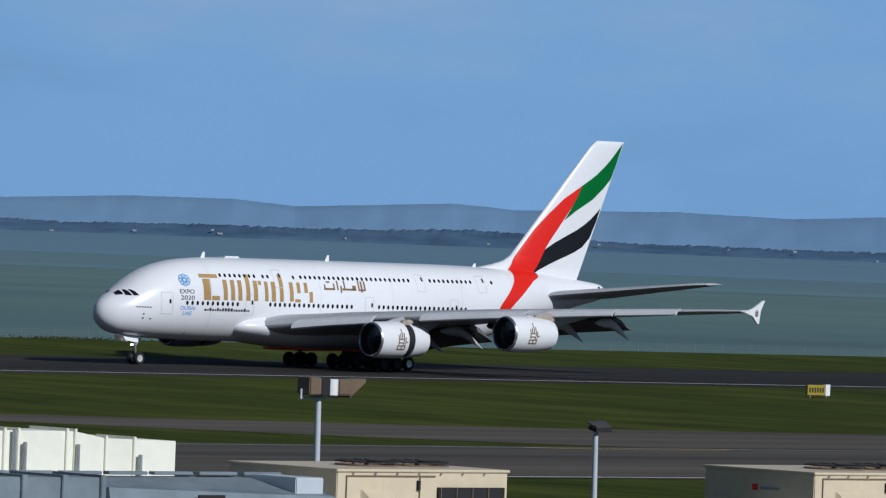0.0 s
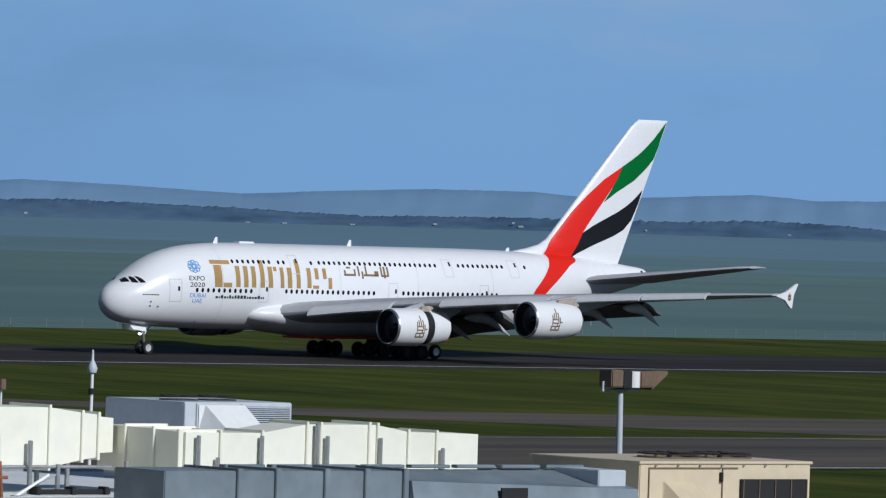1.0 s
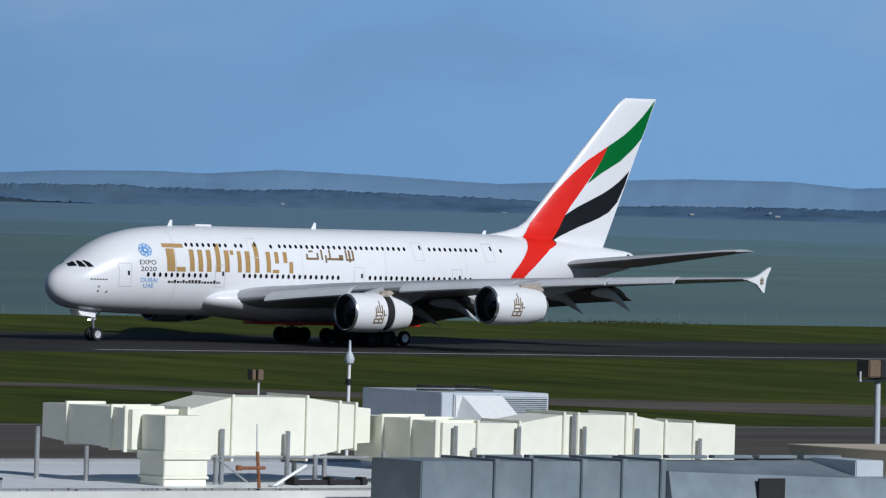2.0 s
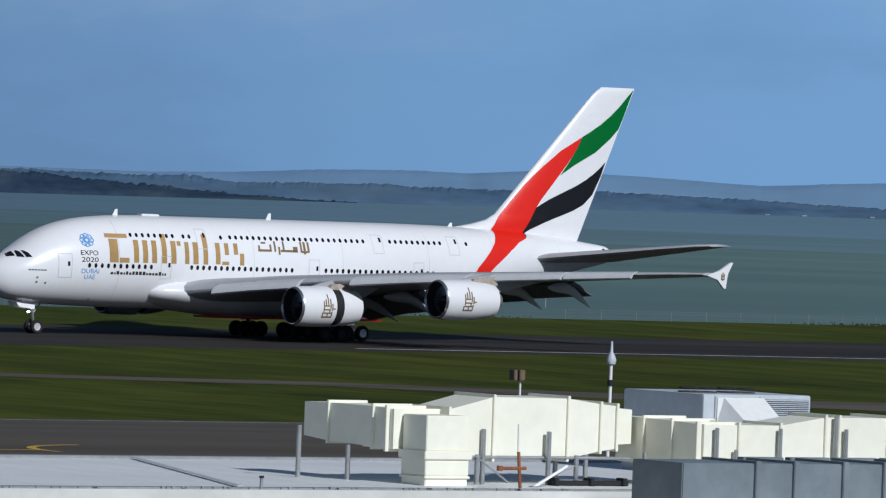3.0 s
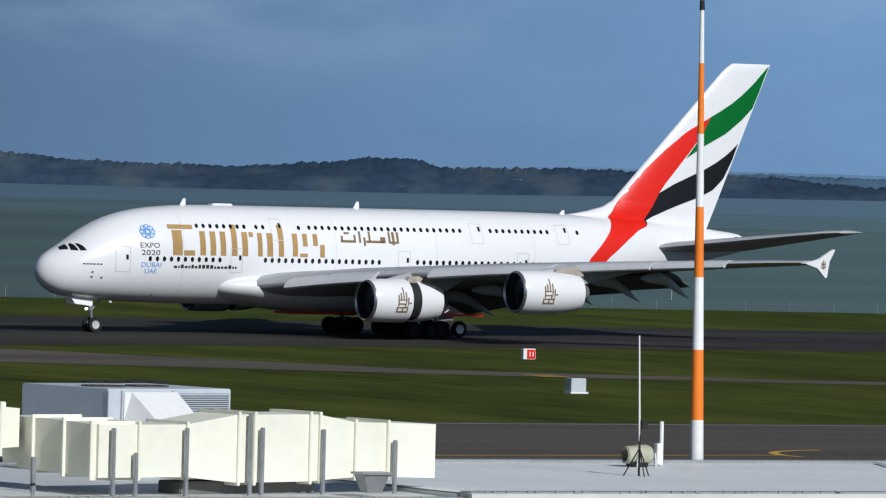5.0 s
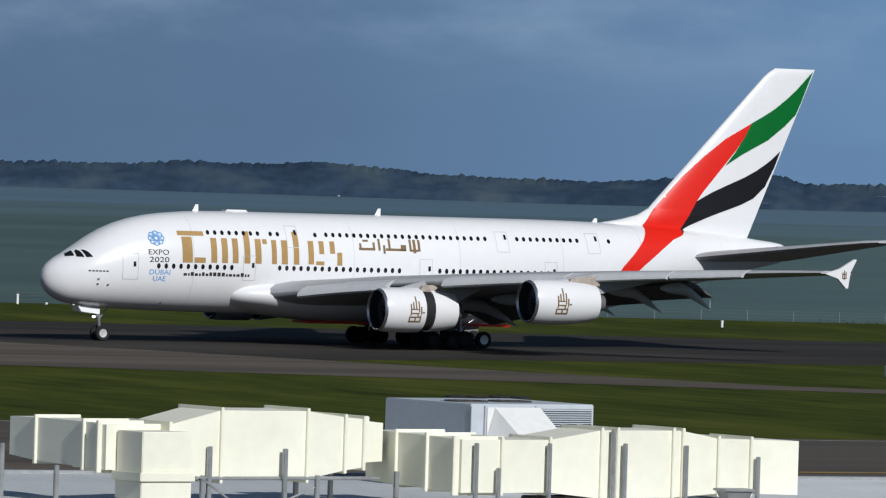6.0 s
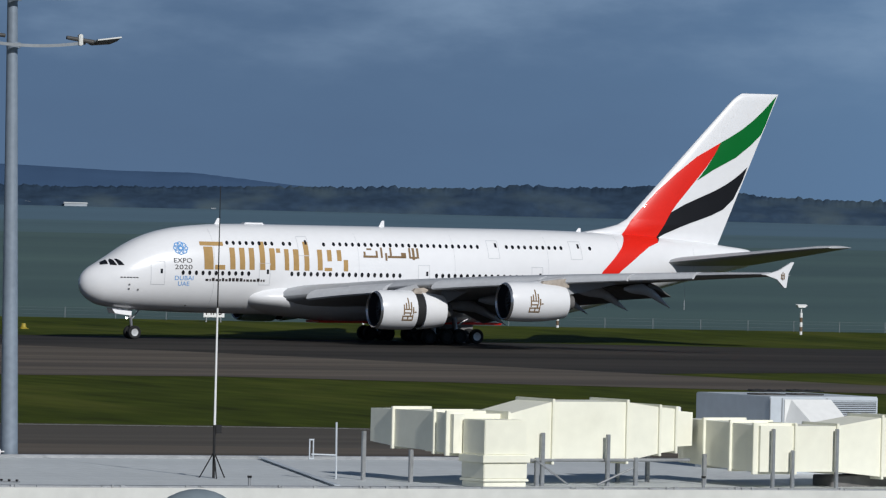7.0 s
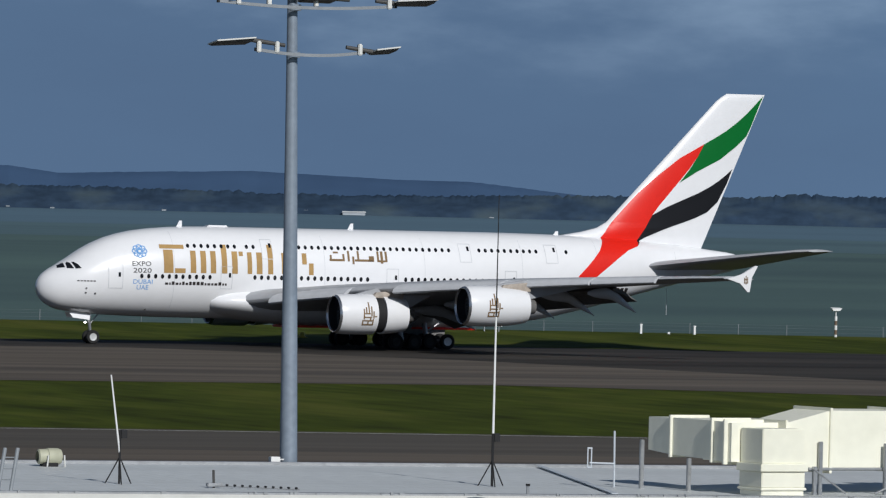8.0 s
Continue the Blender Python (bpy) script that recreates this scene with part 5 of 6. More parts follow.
def build_poles():
    # orange and white obstacle mast
    mast = thing("obstacle_mast", "slender orange and white banded mast with a black tip", "mast")
    mast.location = (4.19, 7, 0.05)
    zs = (-0.05, 6.63, 8.76, 10.96, 13.09, 15.30, 17.44, 19.05)
    rad = lambda z: float(np.interp(z, (0, 7, 12, 19), (0.27, 0.192, 0.135, 0.065)))
    for i, (a, b) in enumerate(zip(zs, zs[1:])):
        bm = B()
        xa, xb = 106.17 - (a - 5.4) * 0.0165, 106.17 - (b - 5.4) * 0.0165
        rod(bm, (xa, 174, a), (xb, 174, b), rad(a), rad(b), 20)
        part("band", bm, M["orange" if i % 2 else "white"], mast, "orange painted band" if i % 2 else "white painted band", smooth=True)
    bm = B()
    rod(bm, (105.945, 174, 19.05), (105.94, 174, 19.35), 0.085, 0.07, 12)
    part("tip", bm, M["dark"], mast, "black tip")
    bm = B()
    box(bm, 105.9, 106.7, 173.6, 174.4, -0.05, 0.05, 0.02)
    part("base_plate", bm, M["galv"], mast)
    # apron light mast with two crossarms
    lm = thing("light_mast", "tall grey galvanised apron light mast with floodlights on two crossarms", "light mast")
    bm = B()
    lm.matrix_basis = pose(63.6 - 0.8906 * 57.9, 181 - 0.8906 * 174, 1.665) @ Matrix.Scale(0.8906, 4)
    rod(bm, (58.06, 174, -1.87), (57.70, 174, 22.2), 0.365, 0.17, 28)
    part("pole", bm, M["maststeel"], lm, smooth=True)
    for z, a0, a1, clamps, lamps in ((18.72, -1.43, 2.57, (-1.4, -0.72, 2.42), ((-3.08, -1.67, -0.4, 0.40, 0.14), (3.8, 2.95, 1.92, 0.36, -0.12))),
                                     (20.4, -2.88, 3.75, (-2.2, -1.05, 0.72, 3.5), ((-2.5, -0.7, 0.1, 0.42, 0.1), (0.2, 1.5, 2.0, 0.36, 0.05), (5.2, 3.7, 3.0, 0.42, -0.1)))):
        bm = B()
        pts = [(57.75 + a0 + (a1 - a0) * u, 173.72 - 0.25 * math.sin(math.pi * u), z + 0.16 * (2 * u - 1) ** 2) for u in np.linspace(0, 1, 13)]
        loft(bm, [[(x, y + dy, h + dh) for dy, dh in ((-0.05, -0.055), (0.05, -0.055), (0.05, 0.055), (-0.05, 0.055))] for x, y, h in pts])
        arm_ob = part("crossarm", bm, M["armgrey"], lm, "bowed grey box-section crossarm")
        for p, s in ((pts[0], -1), (pts[-1], 1)):
            bm = B()
            box(bm, p[0] + s * 0.03 - 0.05, p[0] + s * 0.03 + 0.05, p[1] - 0.06, p[1] + 0.06, p[2] - 0.065, p[2] + 0.065, 0.01)
            part("end_cap", bm, M["dark"], arm_ob, "black end cap")
        bm = B()
        lathe(bm, [(z - 0.1, 0.25), (z + 0.12, 0.25)], (57.8, 174, 0), "Z", 18)
        part("collar", bm, M["maststeel"], arm_ob)
        for c in clamps:
            bm = B()
            box(bm, 57.75 + c - 0.075, 57.75 + c + 0.075, 173.5, 173.7, z + 0.05, z + 0.46, 0.03)
            part("clamp", bm, M["wallp"], arm_ob, "pale cast clamp")
        for tip, mid, tail, dz, lean in lamps:
            x0, x1, x2 = 57.75 + tip, 57.75 + mid, 57.75 + tail
            z0, z1 = z + dz, z + dz + lean
            s = 1 if x1 > x0 else -1
            ends = [(x0, z0), (x1, z1)][::s]
            bm = B()
            (p, zp), (q, zq) = ends
            hexa(bm, [(p + 0.08, 173.35, zp - 0.08), (q - 0.08, 173.35, zq - 0.12), (q - 0.08, 174.1, zq - 0.22), (p + 0.08, 174.1, zp - 0.16)],
                 [(p, 173.2, zp), (q, 173.2, zq), (q, 174.2, zq - 0.12), (p, 174.2, zp - 0.12)])
            head = part("floodlight", bm, M["lampdark"], lm, "flat dark floodlight head with a pale rim")
            bm = B()
            hexa(bm, [(p - 0.02, 173.17, zp + 0.002), (q + 0.02, 173.17, zq + 0.002), (q + 0.02, 174.22, zq - 0.12), (p - 0.02, 174.22, zp - 0.12)],
                 [(p - 0.02, 173.17, zp + 0.05), (q + 0.02, 173.17, zq + 0.05), (q + 0.02, 174.22, zq - 0.07), (p - 0.02, 174.22, zp - 0.07)])
            part("rim", bm, M["wallp"], head, "pale rim")
            bm = B()
            rod(bm, (x1, 173.65, (z1 - 0.05)), (x2, 173.65, z + 0.33), 0.085, 0.07, 10)
            part("gear_box", bm, M["lampdark"], head, "dark control gear tube")
    bm = B()
    box(bm, 57.1, 57.45, 173.4, 173.7, 4.22, 4.46, 0.02)
    rod(bm, (57.3, 173.6, 4.35), (57.85, 173.9, 4.35), 0.03, n=6)
    part("junction_box", bm, M["white"], lm, "small white junction box")
    # security floodlight cluster on a pole beyond the units
    fl = thing("camera_pole", "pale pole topped with brown camera and floodlight housings", "pole")
    bm = B()
    rod(bm, (156.85, 180, 0), (156.74, 180, 8.15), 0.13, 0.10, 14)
    part("pole", bm, M["unit"], fl, smooth=True)
    bm = B()
    rod(bm, (155.9, 180, 8.18), (157.6, 180, 8.22), 0.05)
    rod(bm, (155.95, 180, 8.18), (155.95, 180, 8.5), 0.04)
    rod(bm, (157.55, 180, 8.2), (157.55, 180, 8.5), 0.04)
    part("yoke", bm, M["unit"], fl)
    for x0, x1, z0, z1, m in ((156.0, 156.55, 8.3, 8.9, "brown"), (156.5, 156.95, 8.25, 8.88, "dark"), (157.3, 157.95, 8.3, 8.85, "brown")):
        bm = B()
        box(bm, x0, x1, 179.6, 180.3, z0, z1, 0.04)
        part("housing", bm, M[m], fl, "weathered brown housing")
    bm = B()
    rod(bm, (157.12, 179.8, 8.3), (157.12, 179.8, 8.85), 0.24, n=16)
    part("lamp_drum", bm, M["white"], fl, "white drum", smooth=True)
    bm = B()
    hexa(bm, [(157.9, 179.7, 8.22), (157.9, 180.3, 8.22), (157.9, 180.3, 8.85), (157.9, 179.7, 8.85)], [(158.7, 179.8, 8.76), (158.7, 180.2, 8.76), (158.7, 180.2, 8.88), (158.7, 179.8, 8.88)])
    part("hood", bm, M["brown"], fl)
    s = thing("area_light", "small dark area light on a pale pole", "lamp post")
    bm = B()
    rod(bm, (169.92, 180, 0), (169.8, 180, 7.14), 0.12, 0.09, 14)
    part("pole", bm, M["unit"], s, smooth=True)
    bm = B()
    hexa(bm, [(169.55, 179.7, 7.14), (170.3, 179.7, 7.16), (170.3, 180.2, 7.26), (169.6, 180.2, 7.24)], [(169.55, 179.7, 7.3), (170.3, 179.7, 7.32), (170.5, 180.2, 7.42), (169.65, 180.2, 7.38)])
    part("lamp_head", bm, M["dark"], s, "dark tilted lamp head")
    bm = B()
    hexa(bm, [(169.6, 179.75, 7.3), (170.35, 179.75, 7.31), (170.7, 180.5, 7.5), (169.8, 180.5, 7.46)], [(169.6, 179.75, 7.34), (170.35, 179.75, 7.35), (170.7, 180.5, 7.54), (169.8, 180.5, 7.5)])
    part("visor", bm, M["lampdark"], s, "thin tilted visor")
    # beacon pole and signal
    b = thing("beacon_pole", "white pole with a rounded beacon and spike", "pole")
    bm = B()
    rod(bm, (137.95, 185, 0), (138.0, 185, 8.5), 0.08, 0.055, 12)
    part("pole", bm, M["white"], b, smooth=True)
    bm = B()
    lathe(bm, [(8.40, 0.05), (8.44, 0.14), (8.58, 0.17), (8.74, 0.11), (8.84, 0.05), (9.18, 0.035), (9.2, 0.005)], (138.0, 185, 0), "Z", 18)
    part("beacon", bm, M["unit"], b, "bulbous grey beacon", smooth=True)
    bm = B()
    rod(bm, (137.98, 185, 7.72), (137.98, 185, 7.92), 0.09, n=12)
    part("band", bm, M["dark"], b)
    g = thing("signal_pole", "small brown signal box on a thin white pole", "signal")
    bm = B()
    rod(bm, (134.32, 185, 0), (134.32, 185, 8.2), 0.035, n=8)
    part("pole", bm, M["white"], g)
    for x, w in ((134.0, 0.07), (134.27, 0.11)):
        bm = B()
        box(bm, x - w, x + w, 184.8, 185.1, 7.85, 8.2, 0.02)
        part("housing", bm, M["brown"], g)
    # whip aerials on the roofs
    for x, y, z0, z1, r, lean, dark_from in ((102.95, 172, 5.42, 9.45, 0.03, -0.1, None), (65.45, 168, 5.3, 14.06, 0.04, 0.02, 10.4), (53.65, 168, 5.3, 8.51, 0.032, -0.32, None)):
        w = thing("whip_aerial", "thin white whip aerial on a clamp with a tripod foot", "aerial", "whip aerials")
        bm = B()
        zt = dark_from or z1
        k = (zt - z0) / (z1 - z0)
        rod(bm, (x, y, z0 + 0.9), (x + lean * k, y, zt), r, r * 0.7, 8)
        part("whip", bm, M["white"], w)
        if dark_from:
            bm = B()
            rod(bm, (x + lean * k, y, zt), (x + lean, y, z1), r * 0.6, r * 0.3, 8)
            part("tip_rod", bm, M["dark"], w, "thin black upper rod")
        bm = B()
        rod(bm, (x, y, z0), (x, y, z0 + 1.6), r * 1.1, n=8)
        box(bm, x + 0.02, x + 0.2, y - 0.08, y + 0.08, z0 + 1.35, z0 + 1.6)
        for q in range(3):
            a = radians(120 * q + 20)
            rod(bm, (x + 0.45 * math.cos(a), y + 0.45 * math.sin(a), z0), (x, y, z0 + 0.8), 0.02, n=6)
        part("foot", bm, M["dark"], w, "dark clamp and tripod foot")
    br = thing("loop_aerial", "small folded loop aerial on a bent arm", "aerial")
    bm = B()
    rod(bm, (69.42, 168, 5.25), (69.4, 168, 7.01), 0.032, n=8)
    rod(bm, (69.41, 168, 6.02), (68.6, 168, 6.04), 0.027, n=8)
    for x in (68.54, 68.66):
        rod(bm, (x, 168, 5.9), (x, 168, 6.48), 0.022, n=8)
    rod(bm, (68.52, 168, 6.48), (68.68, 168, 6.48), 0.027, n=8)
    rod(bm, (68.52, 168, 5.9), (68.68, 168, 5.9), 0.027, n=8)
    part("tube", bm, M["unit"], br)
    # roof clutter
    for x, y, z, s in ((106.2, 177.5, 5.42, 1.0), (54.75, 178, 5.37, 0.88)):
        d = thing("roof_camera", "olive-cream rounded weatherproof housing lying on the roof", "housing", "roof housings")
        bm = B()
        lathe(bm, [(-0.46 * s, 0.2 * s), (-0.42 * s, 0.26 * s), (-0.12 * s, 0.27 * s), (-0.1 * s, 0.3 * s), (0.28 * s, 0.3 * s), (0.39 * s, 0.25 * s), (0.43 * s, 0.15 * s), (0.44 * s, 0.02)], (x, y, z + 0.36 * s), "X", 20)
        part("drum", bm, M["olive"], d, smooth=True)
        bm = B()
        box(bm, x - 0.3 * s, x + 0.25 * s, y - 0.2, y + 0.2, z, z + 0.16 * s, 0.02)
        part("cradle", bm, M["dark"], d)
        bm = B()
        rod(bm, (x + 0.47 * s, y - 0.25, z + 0.02), (x + 0.44 * s, y - 0.25, z + 0.42 * s), 0.025, n=6)
        part("bracket", bm, M["wallp"], d)
        bm = B()
        rod(bm, (x - 0.2 * s, y - 0.3, z + 0.02), (x - 0.16 * s, y - 0.3, z + 0.42 * s), 0.025, n=6)
        part("bracket", bm, M["wallp"], d)
    p = thing("vent_pipe", "short white vent pipe standing on the roof", "pipe")
    bm = B()
    rod(bm, (107.3, 178, 5.45), (107.29, 178, 6.75), 0.06, n=10)
    part("pipe", bm, M["white"], p)
    bm = B()
    box(bm, 107.1, 107.25, 177.9, 178.1, 5.47, 6.1, 0.02)
    part("box", bm, M["white"], p)
    ld = thing("ladder", "grey aluminium ladder leaning over the roof edge", "ladder")
    for dx in (0, 0.38):
        bm = B()
        rod(bm, (47.95 + dx, 162.3, 4.3), (48.65 + dx, 163.4, 6.5), 0.058, n=8)
        part("rail", bm, M["armgrey"], ld)
    for i in range(7):
        bm = B()
        k = i / 6.5
        rod(bm, (47.98 + 0.65 * k, 162.3 + 1.1 * k, 4.4 + 2.0 * k), (48.36 + 0.65 * k, 162.3 + 1.1 * k, 4.4 + 2.0 * k), 0.022, n=6)
        part("rung", bm, M["armgrey"], ld)


def build_roof_clutter():
    y = thing("yagi_aerial", "grey comb aerial with a row of short dark elements", "aerial")
    bm = B()
    rod(bm, (55.9, 166, 5.3), (55.88, 166, 5.82), 0.04, n=8)
    part("mast", bm, M["lampdark"], y)
    bm = B()
    rod(bm, (55.75, 166, 5.36), (58.1, 164.7, 5.32), 0.02, n=6)
    box(bm, 55.68, 56.15, 165.9, 166.1, 5.33, 5.44, 0.02)
    part("boom", bm, M["galv"], y)
    for i in range(10):
        k = 0.2 + i * 0.085
        bm = B()
        rod(bm, (55.75 + 2.35 * k, 166 - 1.3 * k - 0.06, 5.40 - 0.04 * k), (55.75 + 2.35 * k, 166 - 1.3 * k + 0.06, 5.40 - 0.04 * k), 0.03, n=6)
        part("element", bm, M["dark"], y)
    t = thing("roof_vent", "rounded grey metal roof vent below the gutter", "vent")
    bm = B()
    lp = []
    for u in np.linspace(0, 1, 9):
        k = math.sin(math.pi * (0.08 + 0.84 * u)) ** 0.35
        lp.append([(59.95 + 2.1 * u, 158 + 0.8 * k * math.cos(a), 4.45 + 1.0 * k * math.sin(a)) for a in np.linspace(0, 2 * math.pi, 21)[:-1]])
    part("drum", loft(bm, lp), M["slate"], t, smooth=True)
    bm = B()
    box(bm, 60.3, 61.7, 157.5, 158.5, 0, 3.9)
    part("stack", bm, M["galv"], t)
    g = thing("gas_riser", "rusty brown gas riser with a crossbar valve at the roof edge", "pipe")
    bm = B()
    rod(bm, (118.78, 163.4, 5.3), (118.67, 163.4, 6.5), 0.05, n=8)
    part("riser", bm, M["rust"], g)
    bm = B()
    rod(bm, (118.0, 163.4, 6.02), (118.95, 163.4, 6.03), 0.05, n=8)
    part("crossbar", bm, M["rust"], g)
    bm = B()
    rod(bm, (118.02, 163.4, 5.95), (118.02, 163.4, 6.1), 0.09, n=10)
    part("valve", bm, M["rust"], g)
    bm = B()
    box(bm, 118.4, 118.85, 163.25, 163.55, 5.28, 5.42, 0.02)
    part("foot", bm, M["rust"], g)
    bm = B()
    rod(bm, (118.66, 163.4, 6.5), (118.64, 163.4, 7.3), 0.03, n=8)
    part("vent_tube", bm, M["white"], g, "thin white vent tube")
    b = thing("roof_stay", "slanting white stay bar under the duct", "bar")
    bm = B()
    rod(bm, (120.05, 164.5, 5.42), (121.24, 164.5, 6.05), 0.045, n=8)
    part("bar", bm, M["white"], b)
    bm = B()
    box(bm, 119.95, 120.15, 164.4, 164.6, 5.42, 5.46)
    part("foot", bm, M["galv"], b)
    b = thing("roof_skid", "dark steel skid rail lying on the roof", "rail")
    bm = B()
    box(bm, 121.4, 124.2, 165.4, 165.6, 5.43, 5.58, 0.02)
    part("rail", bm, M["dark"], b)
    for x in (121.5, 122.8, 124.0):
        bm = B()
        box(bm, x - 0.08, x + 0.08, 165.3, 165.7, 5.42, 5.66, 0.02)
        part("clamp", bm, M["dark"], b)
    h = thing("rain_head", "dark grey tapered rain head below the duct", "rain head")
    bm = B()
    hexa(bm, [(89.3, 163.2, 5.4), (89.72, 163.2, 5.4), (89.72, 163.6, 5.4), (89.3, 163.6, 5.4)], [(89.13, 163.1, 5.88), (89.9, 163.1, 5.88), (89.9, 163.7, 5.88), (89.13, 163.7, 5.88)])
    part("hopper", bm, M["galv"], h)
    bm = B()
    box(bm, 89.05, 89.98, 163.05, 163.75, 5.88, 5.95, 0.01)
    part("rim", bm, M["galv"], h)
    for x, z0, z1 in ((109.5, 5.0, 5.72), (79.3, 4.9, 5.6), (64.6, 4.9, 5.55)):
        s = thing("gutter_post", "short grey steel post at the gutter", "post", "gutter posts")
        bm = B()
        rod(bm, (x, 163.0, z0), (x, 163.0, z1), 0.05, n=8)
        part("tube", bm, M["galv"], s)
        bm = B()
        rod(bm, (x, 163.0, z1), (x, 163.0, z1 + 0.06), 0.07, n=8)
        part("cap", bm, M["dark"], s)
    # lumps of sealant, clips and stains along the gutters
    random.seed(21)
    bm = B()
    for x0, x1, z in ((92, 121, 5.47), (30, 91, 5.32)):
        for i in range(70):
            x = random.uniform(x0, x1)
            w, d = random.uniform(0.02, 0.08), random.uniform(0.02, 0.06)
            box(bm, x - w, x + w, 162.52, 162.56 + d, z - random.uniform(0.02, 0.14), z + random.uniform(0.0, 0.03))
    tagged(part("gutter_clip", bm, M["galv"]), "pale clips and sealant lumps along the gutter", "clips", kind="stuff")


# ---- airfield signs and markers ----
def build_signs():
    y = thing("guidance_sign", "yellow airfield guidance sign with illegible dark bars on the grass", "sign")
    bm = B()
    box(bm, 458.2, 460.5, 457.4, 457.7, 0.25, 1.2, 0.02)
    part("panel", bm, M["signy"], y)
    bm = B()
    box(bm, 460.5, 461.1, 457.35, 457.75, 0.2, 1.25, 0.02)
    part("end_panel", bm, M["white"], y)
    for i in range(6):
        bm = B()
        box(bm, 458.4 + i * 0.34, 458.58 + i * 0.34, 457.37, 457.4, 0.5, 0.95)
        part("bar", bm, M["navy"], y)
    for x in (458.6, 460.7):
        bm = B()
        box(bm, x, x + 0.1, 457.5, 457.6, 0, 0.25)
        part("foot", bm, M["galv"], y)
    w = thing("marker_cabinet", "white metal cabinet standing on the grass", "cabinet")
    bm = B()
    box(bm, 226.2, 227.3, 386.6, 387.4, 0.12, 0.98, 0.03)
    part("body", bm, M["unit"], w)
    bm = B()
    box(bm, 226.1, 227.4, 386.5, 387.5, 0, 0.12)
    part("plinth", bm, M["white"], w)
    r = thing("runway_sign", "small red runway holding sign with white edges", "sign")
    bm = B()
    box(bm, 261.0, 262.05, 453.3, 453.7, 0.12, 0.92, 0.02)
    part("casing", bm, M["white"], r)
    bm = B()
    box(bm, 261.3, 262.0, 453.26, 453.3, 0.18, 0.86)
    part("face", bm, M["red"], r, "red sign face")
    for x in (261.48, 261.74):
        bm = B()
        box(bm, x, x + 0.08, 453.22, 453.26, 0.34, 0.7)
        part("bar", bm, M["white"], r)
    h = thing("board_sign", "white board lettered HR3 on posts by the shore", "sign")
    bm = B()
    box(bm, 251.3, 253.6, 640.0, 640.1, 0.7, 2.1, 0.02)
    part("board", bm, M["white"], h)
    lettering("letters", "HR3", 251.55, 253.35, 0.95, 1.85, M["navy"], h, "black lettering HR3", put=639.98)
    for x in (251.6, 253.2):
        bm = B()
        box(bm, x, x + 0.1, 640.1, 640.2, 0, 1.9)
        part("post", bm, M["galv"], h)
    # banded marker posts with pale heads along the shore
    first = None
    for x, y in ((310.6, 622.0), (289.3, 636.0)):
        if first is None:
            first = thing("marker_post", "brown and white banded marker post with a pale lamp head", "post", "shore marker posts")
            for i in range(5):
                bm = B()
                rod(bm, (0, 0, i * 0.48), (0, 0, i * 0.48 + 0.48), 0.15, n=10)
                part("band", bm, M["brown" if i % 2 else "white"], first)
            bm = B()
            hexa(bm, [(-0.4, -0.25, 2.95), (0.3, -0.25, 2.95), (0.3, 0.25, 2.95), (-0.4, 0.25, 2.95)], [(-0.55, -0.25, 3.2), (0.6, -0.25, 3.2), (0.6, 0.25, 3.3), (-0.55, 0.25, 3.3)])
            rod(bm, (0, 0, 2.4), (0, 0, 2.95), 0.06, n=8)
            part("head", bm, M["white"], first, "white lamp head")
            first.matrix_basis = pose(x, y, 0)
        else:
            copy_thing(first, pose(x, y, 0))
    for x, y, hgt in ((268.6, 639, 1.1), (271.7, 639, 0.3), (274.4, 638.5, 1.0), (409.1, 612, 1.0), (330, 606, 0.6)):
        q = thing("shore_post", "short white post in the grass by the shore", "post", "short shore posts")
        bm = B()
        box(bm, -0.11, 0.11, -0.11, 0.11, 0, hgt, 0.02)
        part("post", bm, M["white"], q)
        bm = B()
        box(bm, -0.14, 0.14, -0.14, 0.14, hgt, hgt + 0.12, 0.02)
        part("cap", bm, M["white"], q)
        q.location = (x, y, 0)
    q = thing("yellow_marker", "low yellow marker cone lying in the grass", "marker")
    bm = B()
    lathe(bm, [(0, 0.36), (0.12, 0.36), (0.14, 0.28), (0.5, 0.2), (0.52, 0.02)], (219.6, 606.8, 0.02), "Z", 14)
    part("cone", bm, M["signy"], q)
    bm = B()
    box(bm, 219.2, 220.0, 606.4, 607.2, 0, 0.05, 0.01)
    part("base", bm, M["signy"], q)
    # wire fence along the sea edge
    fence = tagged(new("fence"), "low wire fence with thin grey posts along the shore", "fence")
    me = None
    for i in range(110):
        x = 150 + i * 5
        if me is None:
            bm = B()
            rod(bm, (0, 0, 0), (0, 0, 1.15), 0.03, n=6)
            ob = part("post", bm, M["galv"], fence)
            me = ob.data
        else:
            ob = new("post", me)
            ob.parent = fence
        ob.location = (x, shore(x) - 0.6, 0.2)
    bm = B()
    for z in (0.6, 1.0, 1.3):
        for i in range(109):
            x = 150 + i * 5
            rod(bm, (x, shore(x) - 0.6, z), (x + 5, shore(x + 5) - 0.6, z), 0.006, n=4)
    part("wire", bm, M["galv"], fence)
    # low scrub
    random.seed(12)
    for cx, n in ((499, 26), (502, 20), (440, 14), (360, 10)):
        bm = B()
        for i in range(n * 24):
            p = Vector((random.gauss(0, 5.0), random.gauss(0, 0.5), abs(random.gauss(0.1, 0.16))))
            r = random.uniform(0.06, 0.15)
            a = Matrix.Rotation(random.uniform(0, 6.28), 3, "Z") @ Matrix.Rotation(random.uniform(-1.2, 1.2), 3, "X")
            bm.faces.new([bm.verts.new(p + a @ Vector(v)) for v in ((-r, 0, -r * 0.6), (r, 0, -r * 0.6), (0, 0, r))])
        ob = part("scrub", bm, M["scrub"])
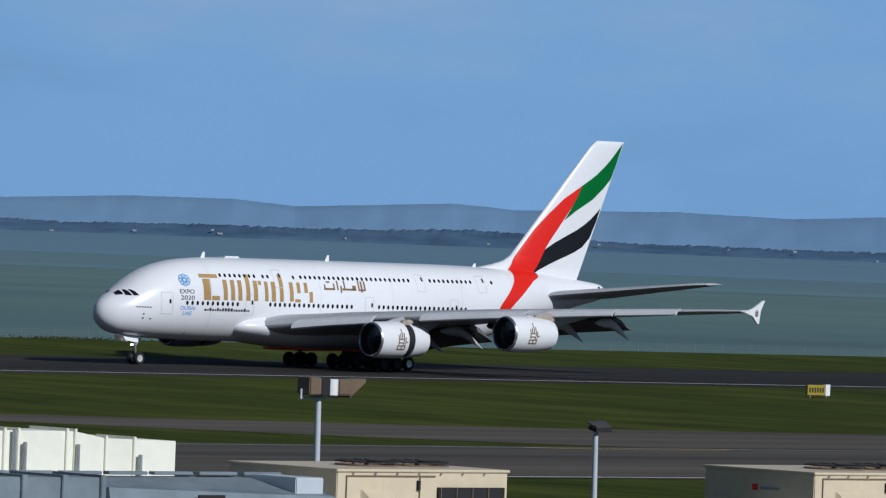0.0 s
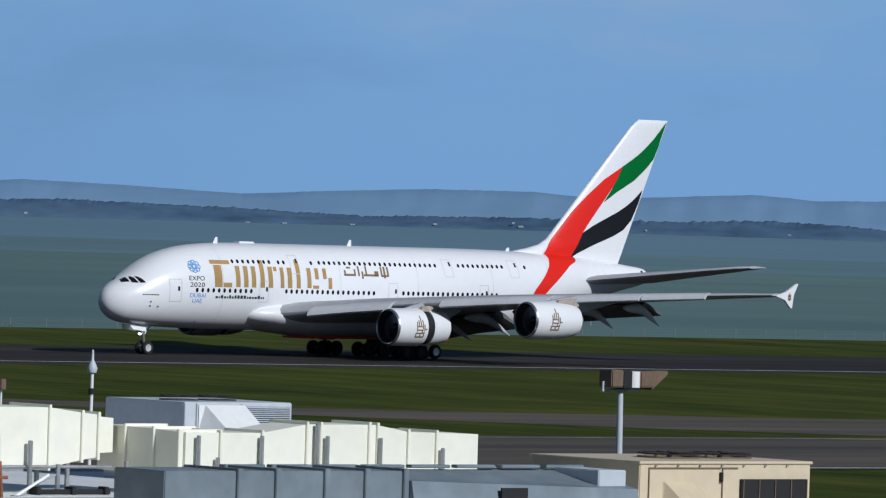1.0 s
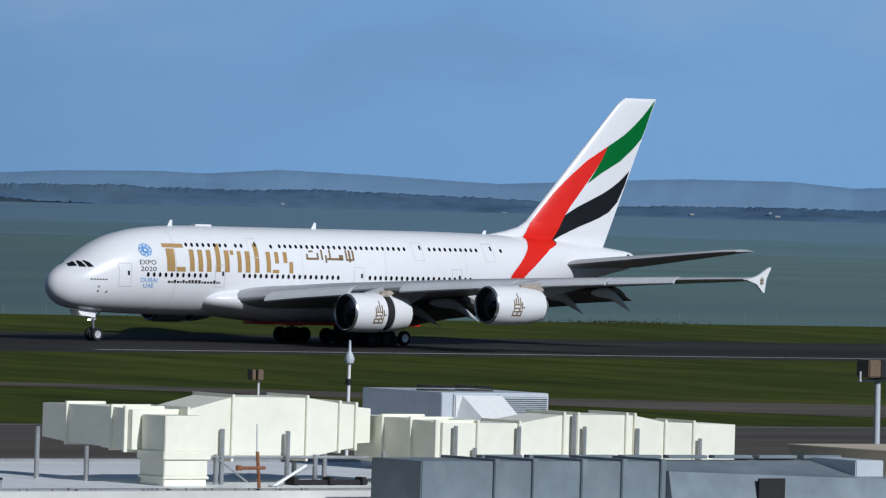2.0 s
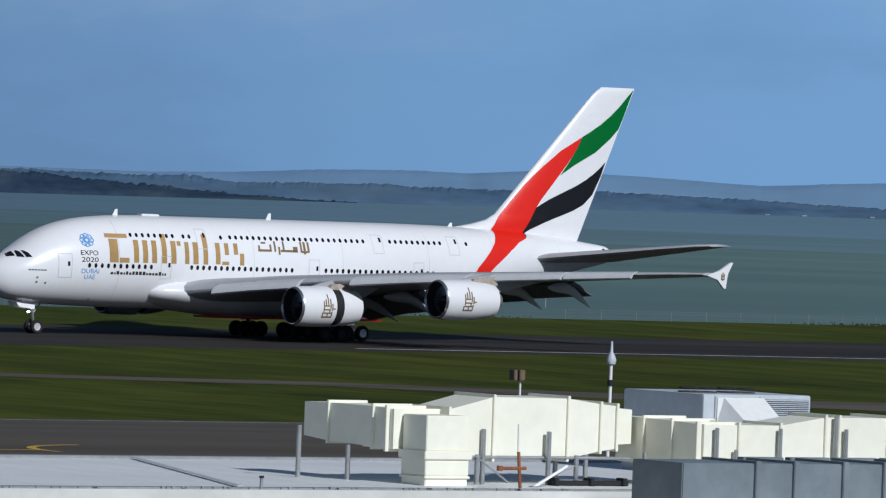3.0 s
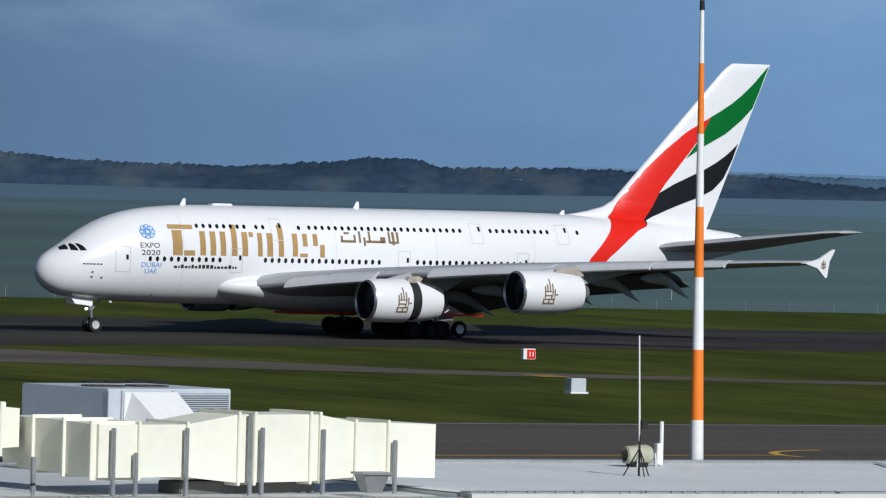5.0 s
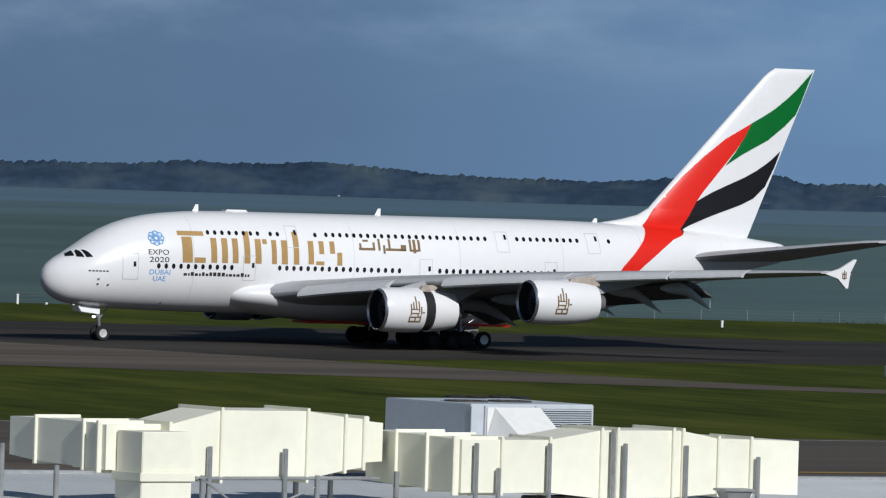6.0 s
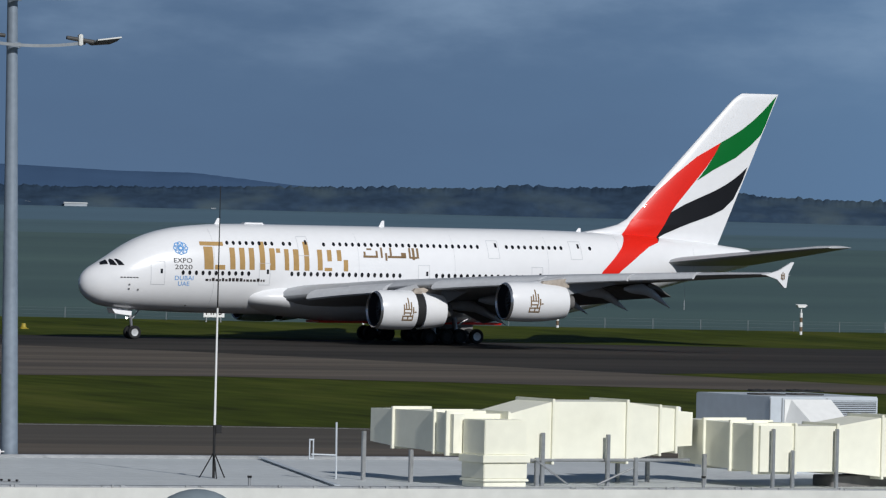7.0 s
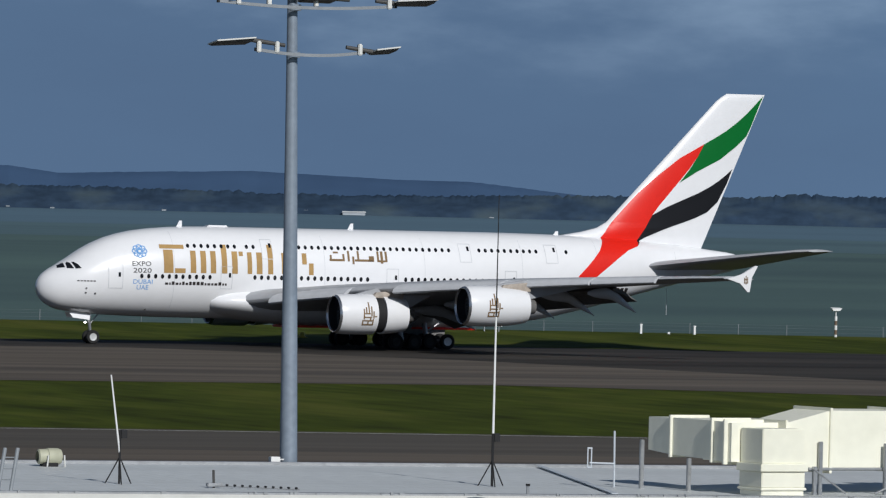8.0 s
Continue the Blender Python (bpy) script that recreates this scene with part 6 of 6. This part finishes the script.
        tagged(ob, "dark low scrub on the sea bank", "shrub", "shore scrub", "stuff")
        ob.location = (cx, shore(cx) - 1.5, 0.1)


build_ground()
build_far_shore()
airliner = build_airliner()
roof_a = build_roof("roof_1", 92.0, 137.0, 5.42, 5.42, "pale ribbed metal roof of the terminal pier")
roof_b = build_roof("roof_2", 10.0, 91.9, 5.40, 5.27, "grey ribbed metal roof of the lower pier", "roofgrey")
flashing(115.9, 108.9, 5.42, 5.42)
flashing(71.6, 67.4, 5.40, 5.27)
runs = build_duct_runs(5.45)
# the next pier along carries the same plant, turned a little
for ob in runs:
    copy_thing(ob, pose(80.95, 167.54, -0.17, 0, 0, 9.41) @ Matrix.Translation((-126, -168, 0)))
build_slate_duct()
for x in (140.2, 160.75):
    build_package_unit(x)
build_poles()
build_roof_clutter()
build_signs()


def motions():
    walk(airliner, [
        (0.0, pose(428.96, 525.90, 0, 0, 0, 2.21)),
        (0.5, pose(410.38, 525.22, 0, 0, 0, 2.19)),
        (1.0, pose(392.14, 524.65, 0, 0, 0, 2.14)),
        (1.2, pose(384.90, 524.49, 0, 0, 0, 2.10)),
        (2.3, pose(346.16, 523.99, 0, 0, 0, 1.77)),
        (2.5, pose(339.17, 523.88, 0, 0, 0, 1.79)),
        (3.0, pose(321.72, 523.63, 0, 0, 0, 1.90)),
        (3.5, pose(304.59, 523.22, 0, 0, 0, 1.90)),
        (4.0, pose(287.60, 522.88, 0, 0, 0, 1.94)),
        (4.5, pose(268.90, 519.60, 0, 0, 0, 2.15)),
        (4.7, pose(261.90, 518.70, 0, 0, 0, 2.20)),
        (5.8, pose(225.70, 517.08, 0, 0, 0, 2.41)),
        (6.0, pose(219.65, 517.74, 0, 0, 0, 2.43)),
        (6.3, pose(214.33, 527.22, 0, 0, 0, 2.59)),
        (6.5, pose(214.00, 540.57, 0, 0, 0, 2.67)),
        (6.6, pose(213.63, 546.70, 0, 0, 0, 2.73)),
        (6.8, pose(212.89, 559.07, 0, 0, 0, 2.86)),
        (7.0, pose(211.60, 570.40, 0, 0, 0, 2.90)),
        (7.1, pose(208.90, 571.30, 0, 0, 0, 2.88)),
        (7.5, pose(196.35, 570.78, 0, 0, 0, 2.75)),
        (8.0, pose(180.25, 568.73, 0, 0, 0, 2.72)),
    ])


motions()
